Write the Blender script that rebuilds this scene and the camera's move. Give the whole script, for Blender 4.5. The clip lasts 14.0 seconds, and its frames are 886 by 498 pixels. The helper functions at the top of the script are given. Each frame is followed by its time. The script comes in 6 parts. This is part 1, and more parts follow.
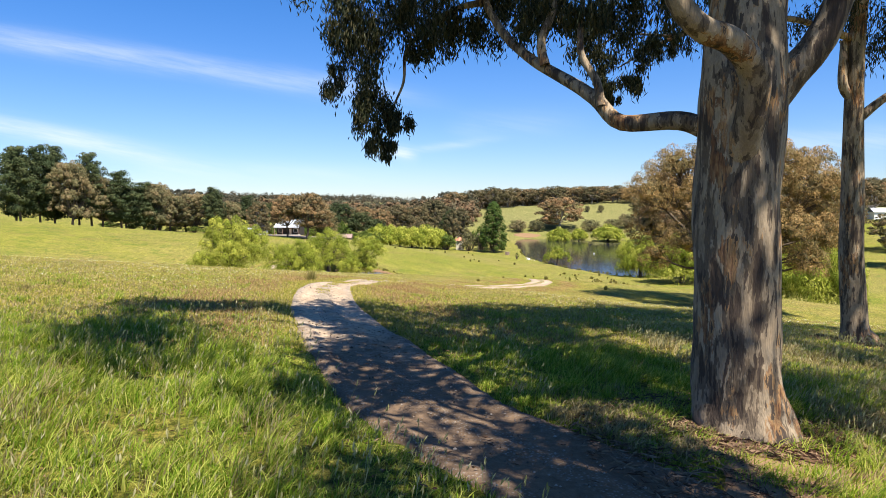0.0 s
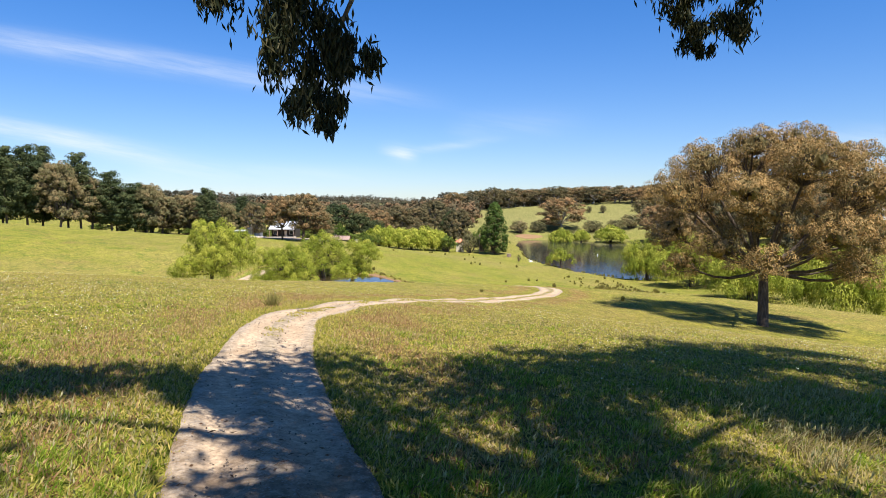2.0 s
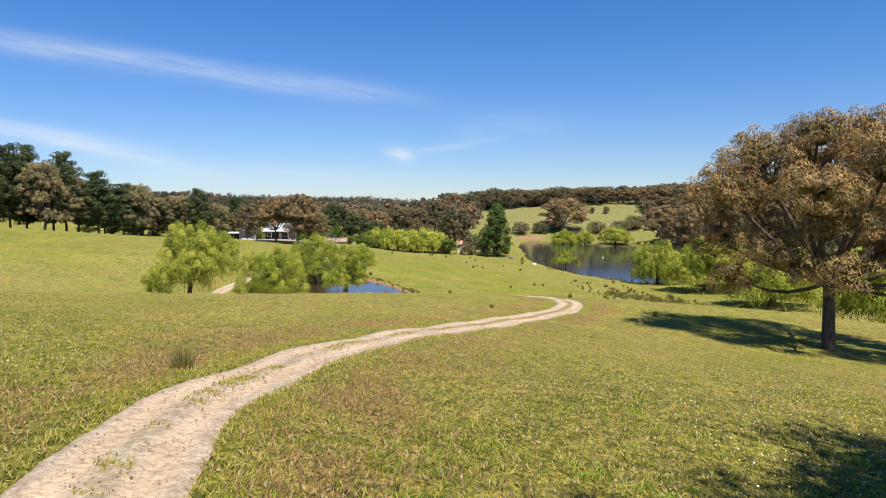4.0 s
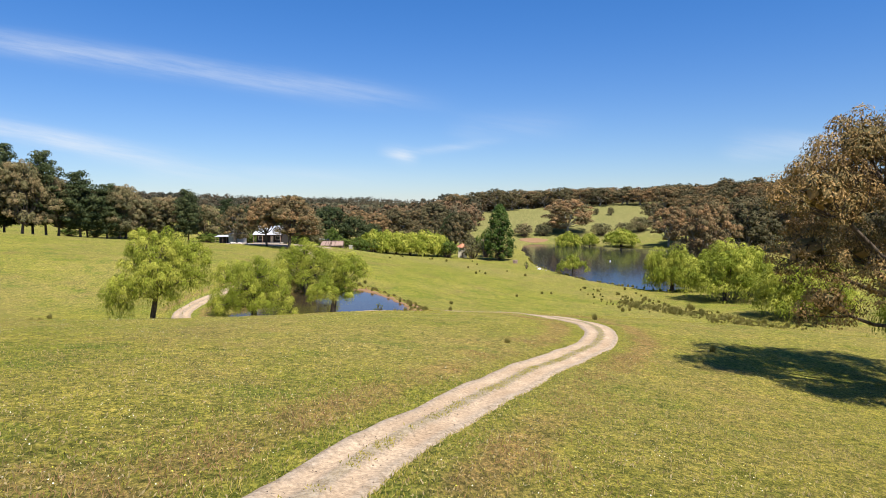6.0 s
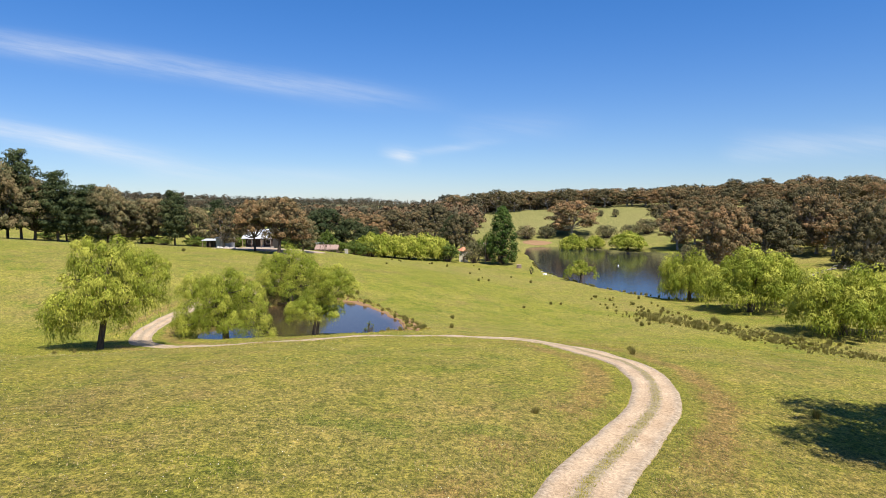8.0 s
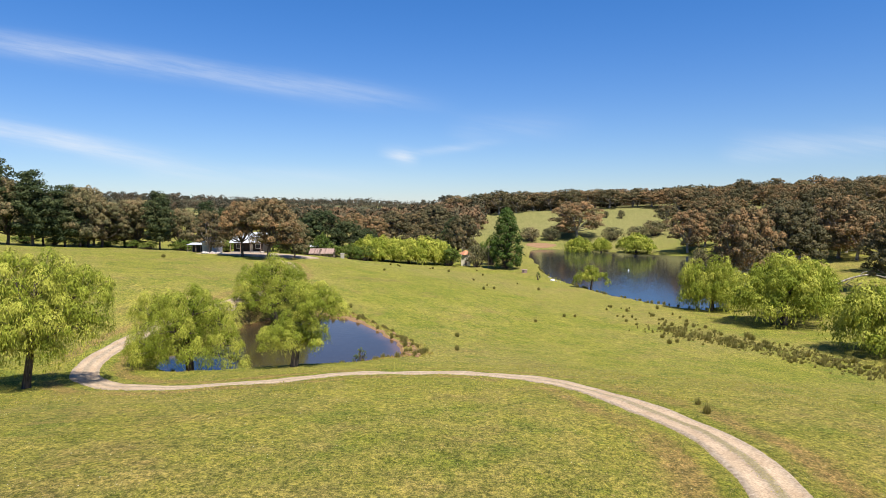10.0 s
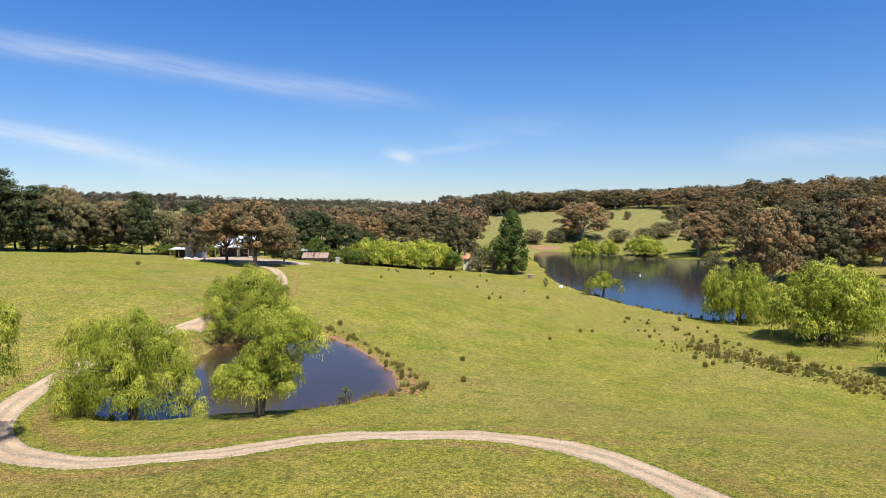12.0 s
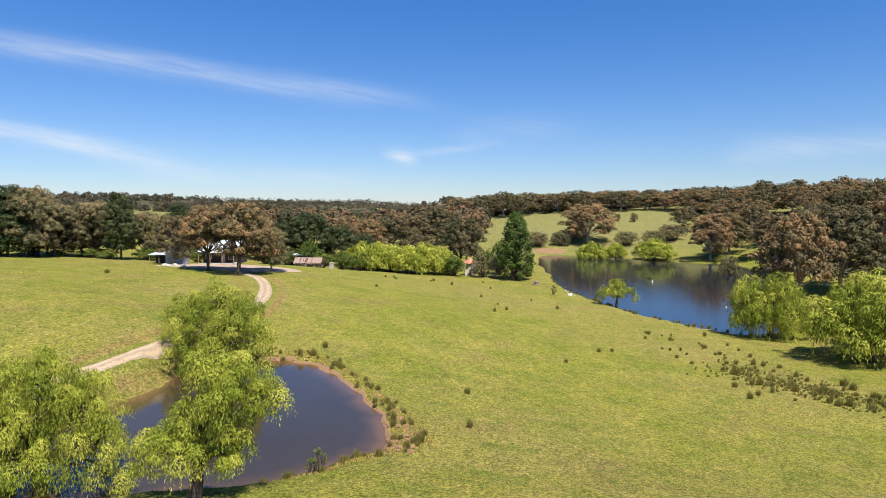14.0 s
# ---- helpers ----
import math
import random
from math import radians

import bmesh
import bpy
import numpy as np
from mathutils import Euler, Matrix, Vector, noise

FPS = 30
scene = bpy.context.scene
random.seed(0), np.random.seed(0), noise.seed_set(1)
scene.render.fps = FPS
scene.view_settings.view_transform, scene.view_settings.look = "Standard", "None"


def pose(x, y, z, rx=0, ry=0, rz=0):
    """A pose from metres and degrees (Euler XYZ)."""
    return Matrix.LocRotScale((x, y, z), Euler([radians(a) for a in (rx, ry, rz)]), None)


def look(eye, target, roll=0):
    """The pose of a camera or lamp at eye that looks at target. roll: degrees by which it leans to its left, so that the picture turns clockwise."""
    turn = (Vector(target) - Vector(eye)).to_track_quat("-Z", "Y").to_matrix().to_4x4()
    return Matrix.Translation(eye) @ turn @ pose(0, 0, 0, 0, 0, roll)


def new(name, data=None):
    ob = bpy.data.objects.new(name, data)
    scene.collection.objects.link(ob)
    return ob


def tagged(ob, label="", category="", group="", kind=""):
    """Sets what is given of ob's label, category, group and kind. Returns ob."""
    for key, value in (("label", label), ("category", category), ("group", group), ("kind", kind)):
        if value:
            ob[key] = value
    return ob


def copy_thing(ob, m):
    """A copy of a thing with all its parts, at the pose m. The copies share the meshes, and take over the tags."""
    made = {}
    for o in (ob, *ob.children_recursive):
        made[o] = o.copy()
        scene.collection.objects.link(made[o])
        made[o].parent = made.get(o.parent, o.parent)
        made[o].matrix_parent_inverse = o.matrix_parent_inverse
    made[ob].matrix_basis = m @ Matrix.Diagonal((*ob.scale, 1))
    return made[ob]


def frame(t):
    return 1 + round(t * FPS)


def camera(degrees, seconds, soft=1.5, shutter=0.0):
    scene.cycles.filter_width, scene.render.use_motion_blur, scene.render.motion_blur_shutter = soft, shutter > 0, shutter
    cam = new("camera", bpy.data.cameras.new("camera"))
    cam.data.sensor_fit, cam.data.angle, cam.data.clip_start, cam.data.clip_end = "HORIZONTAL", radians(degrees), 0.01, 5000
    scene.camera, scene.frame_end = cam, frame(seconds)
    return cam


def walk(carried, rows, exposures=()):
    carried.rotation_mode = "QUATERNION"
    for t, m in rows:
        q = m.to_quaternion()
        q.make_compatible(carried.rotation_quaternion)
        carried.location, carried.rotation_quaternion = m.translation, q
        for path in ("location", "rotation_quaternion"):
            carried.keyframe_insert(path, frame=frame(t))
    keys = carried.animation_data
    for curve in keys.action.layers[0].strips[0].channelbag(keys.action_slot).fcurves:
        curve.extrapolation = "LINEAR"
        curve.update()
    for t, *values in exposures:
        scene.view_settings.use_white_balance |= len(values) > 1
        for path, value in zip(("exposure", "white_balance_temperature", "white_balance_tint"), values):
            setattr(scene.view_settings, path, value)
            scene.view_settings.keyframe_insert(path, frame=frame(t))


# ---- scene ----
# ---------------------------------------------------------------- camera
cam = camera(70.0, 14.0, 0.5)
ROWS = [
    (0.0, 0.00, 0.00, 0.00, -0.03, -4.44, 0.10),
    (0.5, 0.00, 1.35, 0.00, -0.04, -4.41, 0.05),
    (1.0, 0.03, 2.90, 0.02, -0.02, -4.39, 0.02),
    (1.5, 0.03, 4.52, 0.04, -0.03, -4.40, 0.02),
    (2.0, 0.06, 6.33, 0.08, -0.02, -4.39, 0.00),
    (4.5, -0.22, 17.18, 0.01, -0.02, -4.30, -0.09),
    (5.0, -0.21, 19.85, 0.07, 0.00, -4.29, -0.09),
    (5.5, -0.26, 22.38, 0.17, -0.01, -4.27, -0.09),
    (6.0, -0.28, 25.25, 0.27, -0.01, -4.24, -0.07),
    (6.5, -0.31, 27.90, 0.34, -0.01, -4.21, -0.03),
    (7.0, -0.32, 30.80, 0.44, 0.00, -4.20, -0.03),
    (7.5, -0.33, 33.55, 0.51, -0.01, -4.19, -0.03),
    (8.0, -0.28, 36.49, 0.64, 0.02, -4.18, -0.03),
    (10.5, -0.92, 51.33, 1.07, 0.00, -4.13, -0.01),
    (11.0, -1.01, 54.42, 1.17, 0.00, -4.12, 0.01),
    (11.5, -1.10, 57.37, 1.28, 0.01, -4.13, 0.02),
    (12.0, -1.17, 60.44, 1.35, 0.01, -4.13, -0.01),
    (12.5, -1.20, 63.32, 1.44, 0.00, -4.13, 0.03),
    (13.0, -1.19, 66.30, 1.56, 0.04, -4.11, 0.04),
    (13.5, -1.23, 69.20, 1.59, 0.06, -4.08, 0.10),
    (14.0, -1.27, 72.33, 1.68, 0.06, -4.06, 0.09),
]
walk(cam, [(t, pose(x, y, z, 90 + pitch, 0, yaw) @ pose(0, 0, 0, 0, 0, roll)) for t, x, y, z, yaw, pitch, roll in ROWS],
     exposures=[(0.0, 1.03), (0.5, 1.10), (1.0, 1.12), (1.5, 1.04), (2.0, 0.94), (4.5, 0.72), (14.0, 0.72)])

# ---------------------------------------------------------------- light
SUN_EL, SUN_AZ = radians(62), radians(146)      # azimuth clockwise from +y
sun_dir = Vector((math.sin(SUN_AZ) * math.cos(SUN_EL), math.cos(SUN_AZ) * math.cos(SUN_EL), math.sin(SUN_EL)))
sun = new("sun", bpy.data.lights.new("sun", "SUN"))
sun.data.energy, sun.data.angle, sun.data.color = 5.0, radians(0.53), (1.0, 0.95, 0.87)
sun.matrix_world = look(sun_dir * 300, (0, 0, 0))

world = bpy.data.worlds.new("sky")
scene.world = world
world.use_nodes = True


class Nodes:
    """Short hand for node trees."""

    def __init__(self, tree):
        self.tree = tree
        tree.nodes.clear()

    def add(self, kind, **sets):
        node = self.tree.nodes.new(kind)
        for key, value in sets.items():
            if key == "ins":
                for slot, v in value.items():
                    if isinstance(v, bpy.types.NodeSocket):
                        self.tree.links.new(v, node.inputs[slot])
                    else:
                        node.inputs[slot].default_value = v
            else:
                setattr(node, key, value)
        return node

    def math(self, op, a, b=0.0, c=0.0):
        return self.add("ShaderNodeMath", operation=op, ins={0: a, 1: b, 2: c}).outputs[0]

    def ramp(self, fac, stops):
        node = self.add("ShaderNodeValToRGB", ins={0: fac})
        el = node.color_ramp.elements
        el[0].position, el[0].color = stops[0][0], (*stops[0][1], 1)
        el[1].position, el[1].color = stops[-1][0], (*stops[-1][1], 1)
        for p, c in stops[1:-1]:
            el.new(p).color = (*c, 1)
        return node.outputs[0]

    def noise(self, vec, scale, detail=4.0, rough=0.55, out=0):
        return self.add("ShaderNodeTexNoise", ins={"Vector": vec, "Scale": scale, "Detail": detail, "Roughness": rough}).outputs[out]

    def mix(self, fac, a, b, blend="MIX"):
        node = self.add("ShaderNodeMix", data_type="RGBA", blend_type=blend)
        for slot, v in ((0, fac), (6, a), (7, b)):
            if isinstance(v, bpy.types.NodeSocket):
                self.tree.links.new(v, node.inputs[slot])
            else:
                node.inputs[slot].default_value = (*v, 1) if isinstance(v, tuple) and len(v) == 3 else v
        return node.outputs[2]

    def scaled(self, vec, sx, sy, sz):
        return self.add("ShaderNodeMapping", ins={"Vector": vec, "Scale": (sx, sy, sz)}).outputs[0]


# sky with thin cirrus streaks
n = Nodes(world.node_tree)
sky = n.add("ShaderNodeTexSky", sky_type="NISHITA", sun_disc=False, sun_elevation=SUN_EL, sun_rotation=SUN_AZ,
            altitude=300.0, air_density=1.0, dust_density=0.0, ozone_density=2.5)
way = n.add("ShaderNodeTexCoord").outputs["Generated"]
xyz = n.add("ShaderNodeSeparateXYZ", ins={0: way})
ahead = n.math("MAXIMUM", xyz.outputs[1], 0.02)
u, v = n.math("DIVIDE", xyz.outputs[0], ahead), n.math("DIVIDE", xyz.outputs[2], ahead)
flat = n.add("ShaderNodeCombineXYZ", ins={0: u, 1: v, 2: 0.0}).outputs[0]
fibre = n.noise(n.scaled(n.add("ShaderNodeMapping", ins={"Vector": flat, "Rotation": (0, 0, radians(10))}).outputs[0], 4.0, 44.0, 1), 1.0, 7.0, 0.66)
patchy = n.noise(n.scaled(flat, 2.2, 9.0, 1), 1.0, 3.0)
# slope and height of each streak, its thickness, where it starts and ends, and its weight
STREAKS = [(-0.141, 0.151, 0.017, -1.6, 0.05, 0.56), (-0.20, -0.023, 0.016, -1.6, -0.28, 0.78), (-0.18, 0.062, 0.010, -0.11, -0.03, 1.5), (0.14, 0.083, 0.006, -0.09, 0.12, 0.35),
           (0.05, 0.112, 0.020, -0.01, 0.26, 0.16), (0.05, 0.060, 0.020, 0.42, 1.2, 0.40), (-0.02, 0.037, 0.014, -0.5, 0.05, 0.22)]
cloud = None
for slope, height, thick, start, end, weight in STREAKS:
    off = n.math("DIVIDE", n.math("SUBTRACT", v, n.math("MULTIPLY_ADD", u, slope, height)), thick)
    core = n.math("POWER", 2.718, n.math("MULTIPLY", n.math("MULTIPLY", off, off), -1.0))
    a = n.add("ShaderNodeMapRange", interpolation_type="SMOOTHSTEP", ins={0: u, 1: start, 2: start + 0.06}).outputs[0]
    b = n.add("ShaderNodeMapRange", interpolation_type="SMOOTHSTEP", ins={0: u, 1: end, 2: end - min(0.30, 0.5 * (end - start))}).outputs[0]
    m = n.math("MULTIPLY", n.math("MULTIPLY", core, weight), n.math("MULTIPLY", a, b))
    cloud = m if cloud is None else n.math("ADD", cloud, m)
wisp = n.math("MULTIPLY", n.add("ShaderNodeMapRange", ins={0: fibre, 1: 0.25, 2: 0.70}).outputs[0], n.math("ADD", patchy, 0.35))
cloud = n.math("MINIMUM", n.math("MULTIPLY", cloud, wisp), 0.85)
ahead_only = n.math("GREATER_THAN", xyz.outputs[1], 0.05)
cloud = n.math("MULTIPLY", cloud, ahead_only)
high = n.add("ShaderNodeMapRange", interpolation_type="SMOOTHSTEP", ins={0: xyz.outputs[2], 1: 0.0, 2: 0.34}).outputs[0]
deep = n.mix(1.0, sky.outputs[0], n.mix(high, (0.73, 0.88, 1.20), (0.38, 0.84, 1.40)), "MULTIPLY")
colour = n.mix(cloud, deep, (8.5, 8.9, 9.4))
n.add("ShaderNodeOutputWorld", ins={0: n.add("ShaderNodeBackground", ins={0: colour, 1: 0.062}).outputs[0]})


# ---------------------------------------------------------------- materials
def material(name, build, rough=0.9, bump=0.0, spec=0.25, translucent=0.0, trans_tint=(1.0, 1.0, 0.5)):
    """build(n) returns colour, and height for the bump or None."""
    mat = bpy.data.materials.new(name)
    mat.use_nodes = True
    n = Nodes(mat.node_tree)
    colour, height = build(n)
    bsdf = n.add("ShaderNodeBsdfPrincipled", ins={"Base Color": colour, "Roughness": rough, "Specular IOR Level": spec})
    if height is not None and bump:
        n.tree.links.new(n.add("ShaderNodeBump", ins={"Strength": 1.0, "Distance": bump, "Height": height}).outputs[0], bsdf.inputs["Normal"])
    out = bsdf.outputs[0]
    if translucent:
        tr = n.add("ShaderNodeBsdfTranslucent", ins={0: n.mix(1.0, colour, trans_tint, "MULTIPLY")})
        out = n.add("ShaderNodeMixShader", ins={0: translucent, 1: out, 2: tr.outputs[0]}).outputs[0]
    n.add("ShaderNodeOutputMaterial", ins={0: out})
    return mat


def place(n):
    return n.add("ShaderNodeNewGeometry").outputs["Position"]


def island(n):
    return n.add("ShaderNodeNewGeometry").outputs["Random Per Island"]


def own(n):
    return n.add("ShaderNodeObjectInfo").outputs["Random"]


def grass_ground(n):
    p = place(n)
    broad = n.noise(p, 0.030, 4)
    mid = n.noise(p, 0.16, 6, 0.65)
    green = n.mix(n.ramp(mid, [(0.38, (0, 0, 0)), (0.62, (1, 1, 1))]), (0.162, 0.168, 0.024), (0.240, 0.212, 0.040))
    dry = n.ramp(n.math("ADD", n.math("MULTIPLY", broad, 0.55), n.math("MULTIPLY", n.noise(p, 0.5, 7, 0.75), 0.45)), [(0.44, (0, 0, 0)), (0.58, (1, 1, 1))])
    col = n.mix(n.math("MULTIPLY", dry, 0.72), green, (0.258, 0.200, 0.066))
    brown = n.ramp(n.noise(p, 0.11, 9, 0.75), [(0.53, (0, 0, 0)), (0.63, (1, 1, 1))])
    col = n.mix(n.math("MULTIPLY", brown, 0.5), col, (0.215, 0.145, 0.060))
    lushp = n.ramp(n.noise(n.scaled(p, 1.0, 1.0, 1.0), 0.23, 8, 0.72), [(0.55, (0, 0, 0)), (0.63, (1, 1, 1))])
    col = n.mix(n.math("MULTIPLY", lushp, 0.55), col, (0.112, 0.145, 0.020))
    side = n.math("ADD", n.add("ShaderNodeAttribute", attribute_name="trackside").outputs["Fac"], n.math("MULTIPLY", n.math("SUBTRACT", n.noise(p, 0.45, 8, 0.75), 0.5), 2.6))
    lush = n.ramp(n.math("DIVIDE", side, 4.0), [(0.10, (1, 1, 1)), (0.28, (0, 0, 0))])
    worn = n.ramp(n.math("DIVIDE", side, 4.0), [(0.22, (0, 0, 0)), (0.34, (1, 1, 1)), (0.52, (1, 1, 1)), (0.74, (0, 0, 0))])
    gone = n.ramp(n.noise(p, 0.09, 6, 0.7), [(0.40, (0, 0, 0)), (0.54, (1, 1, 1))])
    col = n.mix(n.math("MULTIPLY", n.math("MULTIPLY", worn, gone), 0.62), col, (0.250, 0.148, 0.066))
    col = n.mix(n.math("MULTIPLY", lush, 0.30), col, (0.135, 0.165, 0.024))
    y = n.add("ShaderNodeSeparateXYZ", ins={0: p}).outputs[1]
    slope_ = n.add("ShaderNodeMapRange", ins={0: y, 1: 70.0, 2: 115.0}).outputs[0]
    col = n.mix(1.0, col, n.mix(slope_, (1.08, 1.04, 1.0), (0.97, 0.98, 0.98)), "MULTIPLY")
    # far slopes turn dull olive: drier grass, and haze mixed into the colour
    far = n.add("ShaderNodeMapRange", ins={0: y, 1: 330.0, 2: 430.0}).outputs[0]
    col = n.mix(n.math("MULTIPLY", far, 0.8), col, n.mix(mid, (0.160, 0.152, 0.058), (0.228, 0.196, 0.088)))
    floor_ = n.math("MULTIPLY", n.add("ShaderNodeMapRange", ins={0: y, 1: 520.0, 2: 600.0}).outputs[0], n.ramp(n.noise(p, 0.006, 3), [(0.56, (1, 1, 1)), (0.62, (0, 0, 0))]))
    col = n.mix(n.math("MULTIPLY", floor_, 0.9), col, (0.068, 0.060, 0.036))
    # turf: tussocky mottling at three sizes
    tuft = n.noise(n.scaled(p, 1.0, 0.7, 1.0), 1.1, 10, 0.82)
    clump = n.noise(n.scaled(p, 1.0, 0.8, 1.0), 4.2, 8, 0.80)
    grain = n.noise(n.scaled(p, 1.0, 0.6, 1.0), 14.0, 4, 0.75)
    col = n.mix(1.0, col, n.ramp(tuft, [(0.42, (0.74, 0.80, 0.74)), (0.50, (0.93, 0.97, 0.95)), (0.58, (1.12, 1.10, 1.10))]), "MULTIPLY")
    col = n.mix(1.0, col, n.ramp(clump, [(0.42, (0.48, 0.54, 0.46)), (0.50, (0.96, 0.98, 0.96)), (0.58, (1.48, 1.42, 1.38))]), "MULTIPLY")
    col = n.mix(1.0, col, n.ramp(grain, [(0.41, (0.54, 0.58, 0.52)), (0.59, (1.46, 1.42, 1.42))]), "MULTIPLY")
    return col, n.math("ADD", n.math("MULTIPLY", tuft, 1.4), n.math("ADD", clump, n.math("MULTIPLY", grain, 0.5)))


def gravel(n):
    p = place(n)
    big = n.noise(p, 0.5, 4)
    fine = n.noise(p, 9.0, 6, 0.8)
    stones = n.add("ShaderNodeTexVoronoi", feature="F1", ins={"Vector": p, "Scale": 22.0})
    col = n.mix(n.ramp(big, [(0.35, (0, 0, 0)), (0.65, (1, 1, 1))]), (0.39, 0.282, 0.182), (0.48, 0.365, 0.250))
    strip = n.math("ABSOLUTE", n.add("ShaderNodeAttribute", attribute_name="across").outputs["Fac"])
    lane = n.ramp(n.math("ADD", strip, n.math("MULTIPLY", n.math("SUBTRACT", n.noise(p, 1.3, 5, 0.7), 0.5), 0.35)), [(0.16, (0, 0, 0)), (0.34, (1, 1, 1)), (0.66, (1, 1, 1)), (0.88, (0, 0, 0))])
    loose = n.mix(n.ramp(n.noise(p, 3.0, 6, 0.75), [(0.40, (0, 0, 0)), (0.60, (1, 1, 1))]), (0.285, 0.215, 0.142), (0.41, 0.330, 0.245))
    col = n.mix(lane, loose, col)
    strip_y = n.add("ShaderNodeSeparateXYZ", ins={0: p}).outputs[1]
    bend_part = n.math("MULTIPLY", n.add("ShaderNodeMapRange", ins={0: strip_y, 1: 34.0, 2: 50.0}).outputs[0], n.add("ShaderNodeMapRange", ins={0: strip_y, 1: 92.0, 2: 80.0}).outputs[0])
    crown_ = n.ramp(n.math("ADD", strip, n.math("MULTIPLY", n.math("SUBTRACT", n.noise(p, 2.2, 6, 0.75), 0.5), 0.5)), [(0.10, (1, 1, 1)), (0.24, (0, 0, 0))])
    col = n.mix(n.math("MULTIPLY", n.math("MULTIPLY", crown_, n.math("ADD", n.math("MULTIPLY", bend_part, 0.65), 0.2)), 0.9), col, n.mix(n.noise(p, 7.0, 4, 0.7), (0.16, 0.135, 0.055), (0.30, 0.245, 0.125)))
    col = n.mix(1.0, col, n.ramp(fine, [(0.38, (0.62, 0.60, 0.57)), (0.62, (1.25, 1.24, 1.22))]), "MULTIPLY")
    # near stretch: brown leaf litter, with the gum's shade darkened into the colour
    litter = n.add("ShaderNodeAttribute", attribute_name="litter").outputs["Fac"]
    litter_shade = n.ramp(n.math("ADD", litter, n.math("MULTIPLY", n.math("SUBTRACT", n.noise(p, 1.1, 5, 0.7), 0.5), 1.6)), [(0.30, (0, 0, 0)), (0.75, (1, 1, 1))])
    col = n.mix(n.math("MULTIPLY", litter_shade, 0.85), col, n.mix(fine, (0.080, 0.046, 0.024), (0.185, 0.114, 0.064)))
    col = n.mix(n.math("MULTIPLY", n.ramp(stones.outputs["Distance"], [(0.15, (1, 1, 1)), (0.4, (0, 0, 0))]), n.math("MULTIPLY", n.math("SUBTRACT", 1.0, lane), 0.5)), col, (0.33, 0.30, 0.26))
    return col, n.math("ADD", fine, n.math("MULTIPLY", stones.outputs["Distance"], -0.5))


def sandy(n):
    p = place(n)
    col = n.mix(n.noise(p, 0.8, 5, 0.65), (0.17, 0.095, 0.045), (0.32, 0.205, 0.115))
    return col, n.noise(p, 4.0, 5, 0.7)


def leaf_shader(a, b, c, obj=0.5, tone=0.0):
    """Three leaf colours, spread by leaf, by tuft and by tree."""
    def build(n):
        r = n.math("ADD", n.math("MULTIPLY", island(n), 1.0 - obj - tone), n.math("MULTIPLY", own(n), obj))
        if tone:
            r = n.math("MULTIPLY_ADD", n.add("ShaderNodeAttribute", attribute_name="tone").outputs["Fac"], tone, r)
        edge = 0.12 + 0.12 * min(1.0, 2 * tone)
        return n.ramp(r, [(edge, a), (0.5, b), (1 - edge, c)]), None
    return build


def smooth_bark(n):
    """Cream and grey gum bark that peels in long ragged strips down to dark and rust-red wood."""
    p = n.add("ShaderNodeTexCoord").outputs["Object"]
    warp = n.add("ShaderNodeMix", data_type="VECTOR", ins={0: 0.10, 4: p, 5: n.noise(n.scaled(p, 2.0, 2.0, 1.2), 1.0, 4, 0.6, 1)}).outputs[1]
    strip = n.noise(n.scaled(warp, 7.0, 7.0, 1.5), 1.0, 4, 0.55)
    thin = n.noise(n.scaled(warp, 13.0, 13.0, 2.2), 1.0, 4, 0.58)
    blotch = n.noise(n.scaled(warp, 2.0, 2.0, 0.9), 1.0, 7, 0.68)
    grain = n.noise(n.scaled(p, 60.0, 60.0, 9.0), 1.0, 4, 0.7)
    pale = n.mix(n.ramp(blotch, [(0.40, (0, 0, 0)), (0.60, (1, 1, 1))]), (0.240, 0.178, 0.114), (0.395, 0.305, 0.200))
    grey = n.mix(thin, (0.110, 0.078, 0.050), (0.172, 0.128, 0.084))
    col = n.mix(n.ramp(strip, [(0.490, (1, 1, 1)), (0.500, (0, 0, 0))]), pale, grey)
    dark = n.ramp(n.math("MULTIPLY_ADD", thin, 0.35, n.math("MULTIPLY", strip, 0.65)), [(0.432, (1, 1, 1)), (0.442, (0, 0, 0))])
    col = n.mix(dark, col, (0.062, 0.044, 0.032))
    rust = n.ramp(n.math("MULTIPLY_ADD", thin, 0.30, n.math("MULTIPLY", blotch, 0.70)), [(0.535, (0, 0, 0)), (0.555, (1, 1, 1))])
    col = n.mix(n.math("MULTIPLY", rust, 0.88), col, n.ramp(thin, [(0.40, (0.070, 0.034, 0.018)), (0.50, (0.210, 0.095, 0.040)), (0.60, (0.400, 0.235, 0.100))]))
    col = n.mix(n.ramp(thin, [(0.600, (0, 0, 0)), (0.610, (1, 1, 1))]), col, (0.085, 0.062, 0.045))
    col = n.mix(1.0, col, n.ramp(grain, [(0.3, (0.74, 0.73, 0.72)), (0.7, (1.18, 1.17, 1.15))]), "MULTIPLY")
    return col, n.math("ADD", n.math("ADD", n.math("MULTIPLY", strip, 1.6), thin), n.math("MULTIPLY", grain, 0.25))


def rough_bark(n):
    p = n.add("ShaderNodeTexCoord").outputs["Object"]
    g = n.noise(n.scaled(p, 7.0, 7.0, 1.2), 1.0, 6, 0.65)
    return n.ramp(g, [(0.3, (0.035, 0.026, 0.020)), (0.7, (0.17, 0.13, 0.10))]), g


